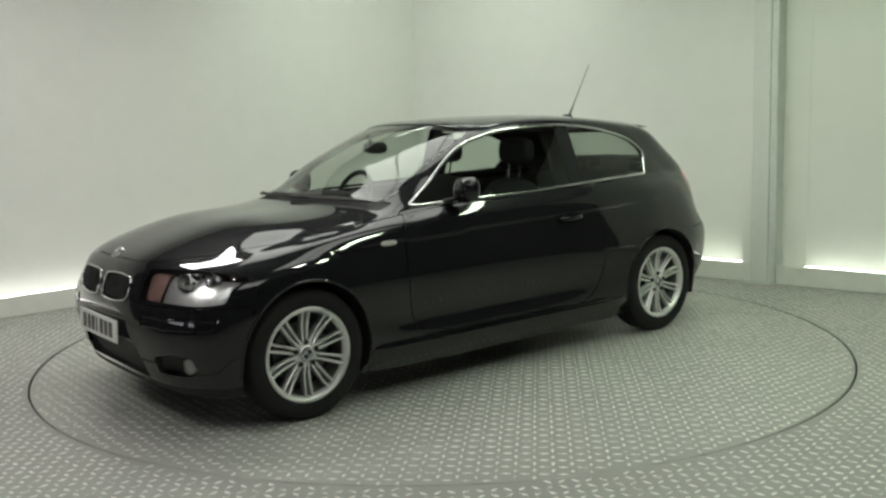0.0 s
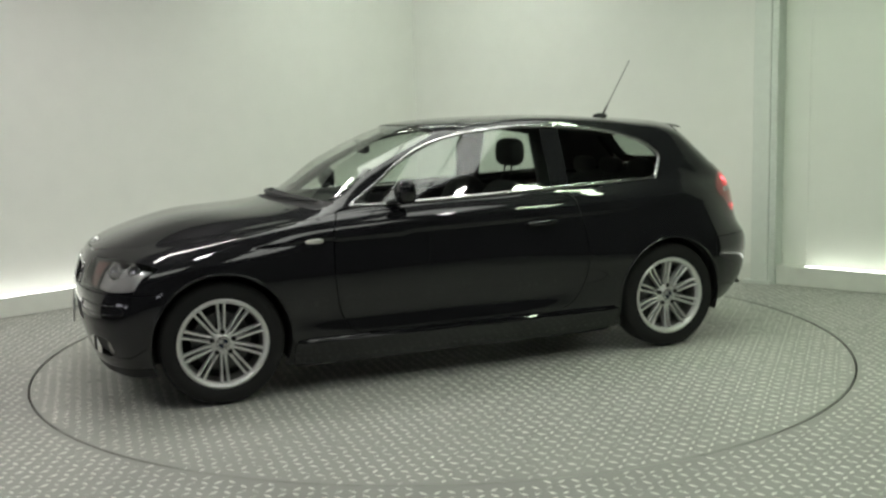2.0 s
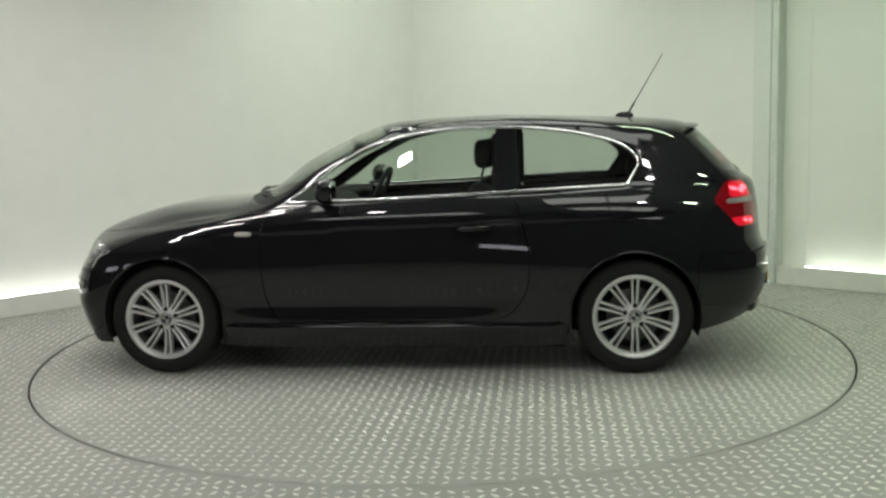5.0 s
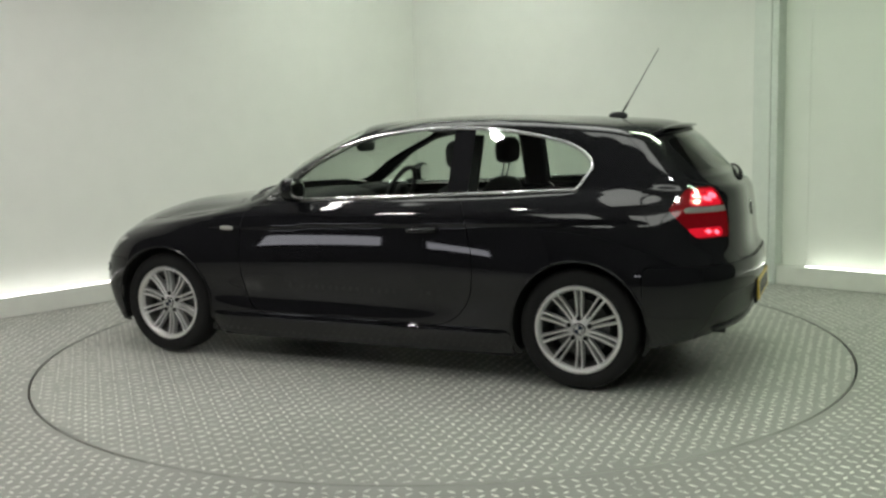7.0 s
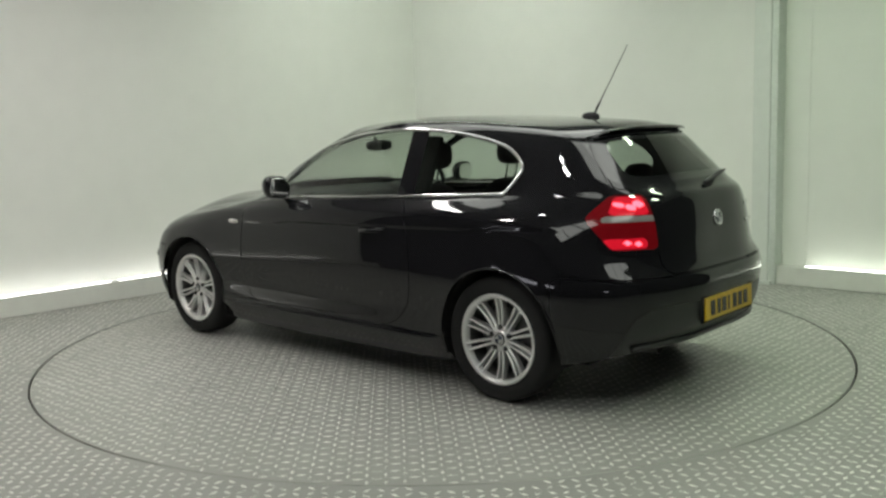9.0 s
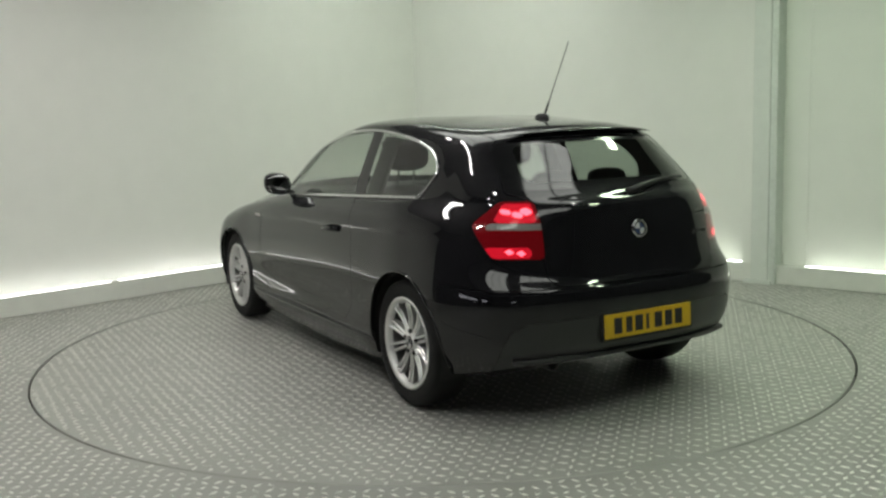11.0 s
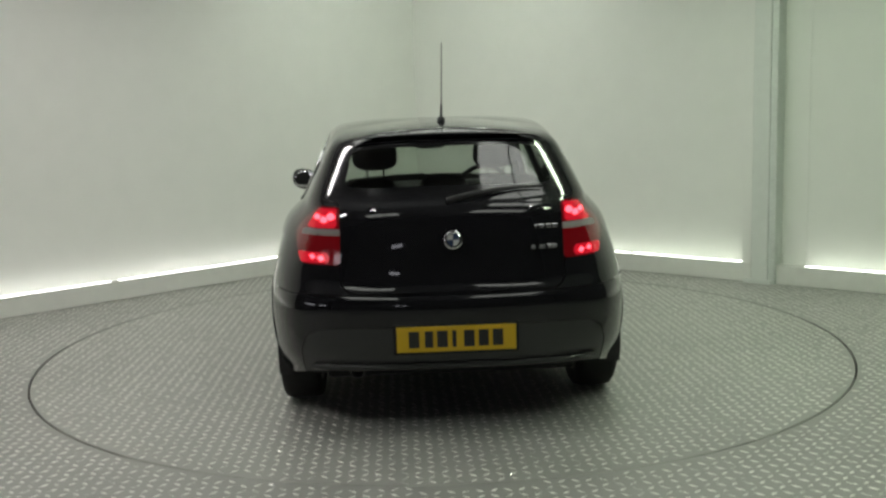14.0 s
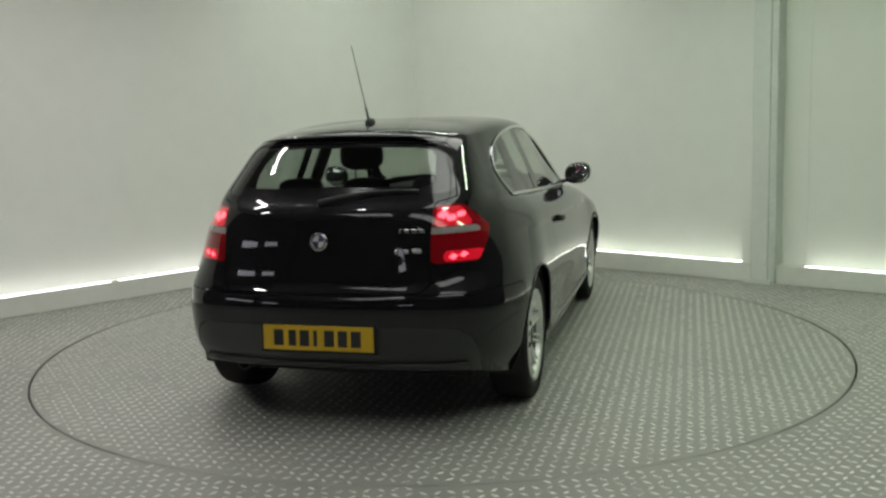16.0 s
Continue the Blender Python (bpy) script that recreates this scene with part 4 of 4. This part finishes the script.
    lnA, _ = cut(*ln, beyond(7, 9.75))
    pil, _ = cut(*ln, both(beyond(7, 6.75), beyond(7, 9.75, -1)))
    for f, g in ((P_DLO, 0.012), (P_SCREEN, 0.05), (P_REARGLASS, 0.05)):
        _, pil = cut(*pil, grow(f, g))
    skin_part("pillar_trim", pil, M_PLASTIC, car, 0, 0.03, "black pillar trim inside the cabin")
    skin_part("lining", lnB, M_LINER, car, 0, 0.075, "black inner lining")
    skin_part("headlining", lnA, M_HEADLINE, car, 0, 0.03, "pale grey headlining")
    bm = bmesh.new()
    box(bm, (1.70, -.50, .212), (1.905, .50, .52), .01)
    part("crash_beam", bm, M_LINER, car, "black beam behind the front bumper")
    bm = bmesh.new()
    box(bm, (-1.72, -.60, .19), (1.72, .60, .27), 0.02)
    box(bm, (-.96, -.765, .13), (.96, .765, .2), 0.02)
    part("underbody", bm, M_LINER, car, "dark underbody")
    # roof spoiler lip over the rear window
    bm = bmesh.new()
    pts = []
    for k in range(17):
        y = -.45 + .90 * k / 16
        q = 1 - (abs(y) / .45) ** 2.5
        pts.append((-1.660 - .055 * q ** .7, y, 1.322 + .020 * q))
    sweep(bm, pts, .055, .013, up=(0, 0, 1), n=10, taper=[max(.12, 1 - (abs(k - 8) / 8) ** 3) for k in range(17)])
    part("roof_spoiler", bm, M_PAINT, car, "small black roof spoiler", smooth=True)
    # aerial
    aer = bmesh.new()
    blob(aer, (-1.345, 0, 1.405), (.055, .020, .022), 2.2)
    a = part("aerial", aer, M_PLASTIC, car, "roof aerial with a thin raked mast", smooth=True)
    bm = bmesh.new()
    sweep(bm, [(-1.366, 0, 1.415), (-1.40, 0, 1.473), (-1.41, 0, 1.49), (-1.575, 0, 1.772)], .0034, .0034, n=8, taper=[2.0, 1.7, .85, .6])
    part("mast", bm, M_PLASTIC, a, smooth=True)
    # number plates, their characters as plain bars
    for nm, x, z, tilt, m_, yaw in (("rear_number_plate", -2.154, .465, -2, M_PLATE_Y, -90), ("front_number_plate", 2.030, .452, -3, M_PLATE_W, 90)):
        bm = bmesh.new()
        box(bm, (-.26, -.004, -.0555), (.26, .004, .0555), 0.003)
        p = part(nm, bm, m_, car, ("yellow" if m_ is M_PLATE_Y else "white") + " number plate with dark bars")
        p.matrix_basis = pose(x, 0, z, tilt, 0, yaw)
        if x < 0:
            # black slab in place of the dark recess round the plate
            bm = bmesh.new()
            box(bm, (-.275, .0045, -.068), (.275, .020, .068), 0.006)
            part("plate_recess_shade", bm, M_LINER, p, "black slab standing for the shaded plate recess")
        for k, (c, wd) in enumerate(((-.185, .046), (-.120, .036), (-.062, .046), (-.010, .018), (.055, .046), (.118, .044), (.180, .046))):
            bm = bmesh.new()
            box(bm, (c - wd / 2, -.0058, -.036), (c + wd / 2, -.0035, .036), 0.0006)
            part("character_bar", bm, M_INK, p)
    # badges as plain discs
    for nm, x, z, tilt in (("rear_badge", rear_x(0, .887) - .001, .887, 80), ("bonnet_badge", 1.908, .792, 48)):
        b = bmesh.new()
        lathe(b, [(.0, .006), (.028, .006), (.031, .007), (.041, .006), (.042, .0), (.041, -.01)], 32, "z")
        o = part(nm, b, M_CHROME, car, "round badge", smooth=True)
        o.matrix_basis = pose(x, 0, z, 0, -tilt if x < 0 else tilt, 0)
        for k in range(4):
            b = bmesh.new()
            vs = [b.verts.new((0, 0, .0068))] + [b.verts.new((.027 * math.cos(math.pi / 2 * (k + q / 6)), .027 * math.sin(math.pi / 2 * (k + q / 6)), .0068)) for q in range(7)]
            b.faces.new(vs)
            part("badge_quarter", b, M_BLUE if k % 2 else M_WHITE, o)
    # model lettering, too small to read
    for y0, z, wd in ((-.455, .93, .026), (-.425, .93, .026), (-.393, .93, .026), (-.368, .93, .010), (-.435, .842, .05), (-.392, .842, .026), (-.352, .842, .016)):
        bm = bmesh.new()
        xs = rear_x(y0, z)
        box(bm, (xs - .004, y0 - wd / 2, z - .009), (xs + .004, y0 + wd / 2, z + .009), .002)
        part("model_badge", bm, M_CHROME, gate)
    bm = bmesh.new()
    sweep(bm, [(rear_x(y, .335) - .002, y, .335 - .02 * abs(y)) for y in (-.64, -.55, -.45, -.3, -.15, 0, .15, .3, .45, .55, .64)], .016, .016, up=(0, 0, 1), n=8)
    part("bumper_ridge", bm, M_DIFF, rb, "dark grey raised ridge", smooth=True)
    # rear wiper
    bm = bmesh.new()
    sweep(bm, [(rear_x(y, z) - o, y, z) for y, z, o in ((.02, 1.052, .012), (-.08, 1.075, .026), (-.20, 1.093, .024), (-.32, 1.10, .018), (-.42, 1.098, .012))], .011, .007, up=(-1, 0, .5), n=8, taper=[1.6, 1.3, 1.0, .8, .6])
    part("rear_wiper", bm, M_PLASTIC, gate, "black rear wiper", smooth=True)
    # exhaust
    bm = bmesh.new()
    lathe(bm, [(.026, -2.06), (.026, -2.13), (.032, -2.132), (.034, -2.128), (.034, -1.9)], 24, "x")
    bmesh.ops.translate(bm, verts=bm.verts[:], vec=(0.12, .44, .298))
    part("exhaust_pipe", bm, M_PIPE, car, "dull steel exhaust tip", smooth=True)
    # cabin
    bm = bmesh.new()
    blob(bm, (.70, 0, .86), (.34, .66, .115), 4)
    dash = part("dashboard", bm, M_PLASTIC, car, "black dashboard", smooth=True)
    bm = bmesh.new()
    blob(bm, (.44, -.36, .945), (.12, .17, .05), 3)
    part("instrument_hood", bm, M_PLASTIC, dash, smooth=True)
    bm = bmesh.new()
    sweep(bm, [(.0, .18 * math.cos(2 * math.pi * k / 32), .18 * math.sin(2 * math.pi * k / 32)) for k in range(32)], .016, .016, up=(1, 0, 0), n=10, closed=True)
    for ang in (0, math.pi, -math.pi / 2):
        sweep(bm, [(.01, .04 * math.cos(ang), .04 * math.sin(ang)), (0, .175 * math.cos(ang), .175 * math.sin(ang))], .018, .008, up=(1, 0, 0), n=8)
    blob(bm, (.0, 0, 0), (.03, .07, .06), 2.6)
    bmesh.ops.transform(bm, matrix=Matrix.Translation((.26, -.36, .93)) @ Matrix.Rotation(-.42, 4, "Y"), verts=bm.verts[:])
    part("steering_wheel", bm, M_PLASTIC, car, "black steering wheel", smooth=True)
    for y in (-.36, .36):
        slide = .03 if y > 0 else 0.0
        bm = bmesh.new()
        blob(bm, (-.12 + slide, y, .42), (.27, .25, .10), 3.5)
        seat = part("front_seat", bm, M_SEAT, car, "black cloth front seat", smooth=True)
        bm = bmesh.new()
        blob(bm, (-.36, y, .755), (.10, .25, .30), 3.2, m=Matrix.Translation((-.36 + slide, y, .5)) @ Matrix.Rotation(-.30, 4, "Y") @ Matrix.Translation((.36, -y, -.5)))
        part("backrest", bm, M_SEAT, seat, smooth=True)
        bm = bmesh.new()
        blob(bm, (-.53 + slide, y, 1.205), (.06, .135, .085), 3)
        hr = part("headrest", bm, M_SEAT, seat, "black headrest", smooth=True)
        for q in (-.05, .05):
            bm = bmesh.new()
            sweep(bm, [(-.50 + slide, y + q, 1.03), (-.53 + slide, y + q, 1.16)], .006, .006, n=6)
            part("headrest_post", bm, M_CHROME, hr)
    bm = bmesh.new()
    blob(bm, (-1.05, 0, .45), (.26, .62, .12), 4)
    seat = part("rear_seat", bm, M_SEAT, car, "black cloth rear bench", smooth=True)
    bm = bmesh.new()
    blob(bm, (-1.32, 0, .76), (.08, .62, .30), 4, m=Matrix.Translation((-1.32, 0, .5)) @ Matrix.Rotation(-.3, 4, "Y") @ Matrix.Translation((1.32, 0, -.5)))
    part("backrest", bm, M_SEAT, seat, smooth=True)
    for y in (-.36, 0.0, .36):
        bm = bmesh.new()
        blob(bm, (-1.43, y, 1.07), (.045, .12, .06), 3)
        part("headrest", bm, M_SEAT, seat, "black headrest", smooth=True)
    bm = bmesh.new()
    blob(bm, (.32, 0, 1.255), (.02, .115, .035), 3)
    im = part("interior_mirror", bm, M_PLASTIC, car, "black interior mirror", smooth=True)
    bm = bmesh.new()
    sweep(bm, [(.335, 0, 1.27), (.36, 0, 1.305)], .012, .012, n=8)
    part("mirror_stem", bm, M_PLASTIC, im)
    bm = bmesh.new()
    box(bm, (-1.95, -.60, .90), (-1.42, .60, .92), .008)
    part("parcel_shelf", bm, M_SEAT, car, "black parcel shelf")
    return car


M_PIPE = mat("dark_exhaust_steel", (0.08, 0.08, 0.08), 0.45, 0.8, vary=0.2, scale=30)
M_WHITEL = mat("pale_repeater_lens", (0.62, 0.60, 0.56), 0.15, vary=0.1, coat=0.6)
M_MIRROR = mat("mirror_silver", (0.8, 0.8, 0.8), 0.02, 1.0, vary=0.01)
car = build_car()


def motions():
    OX, OY = 0.1724, 0.0271
    times = [0.5 * k for k in range(33)]
    rows, trows = [], []
    for t in times:
        a = heading(t)
        c, s = math.cos(a), math.sin(a)
        rows.append((t, pose(c * OX - s * OY, s * OX + c * OY, 0.0016, 0, 0, math.degrees(a))))
        trows.append((t, pose(0, 0, 0, 0, 0, math.degrees(a))))
    walk(car, rows)
    walk(turntable, trows)


motions()
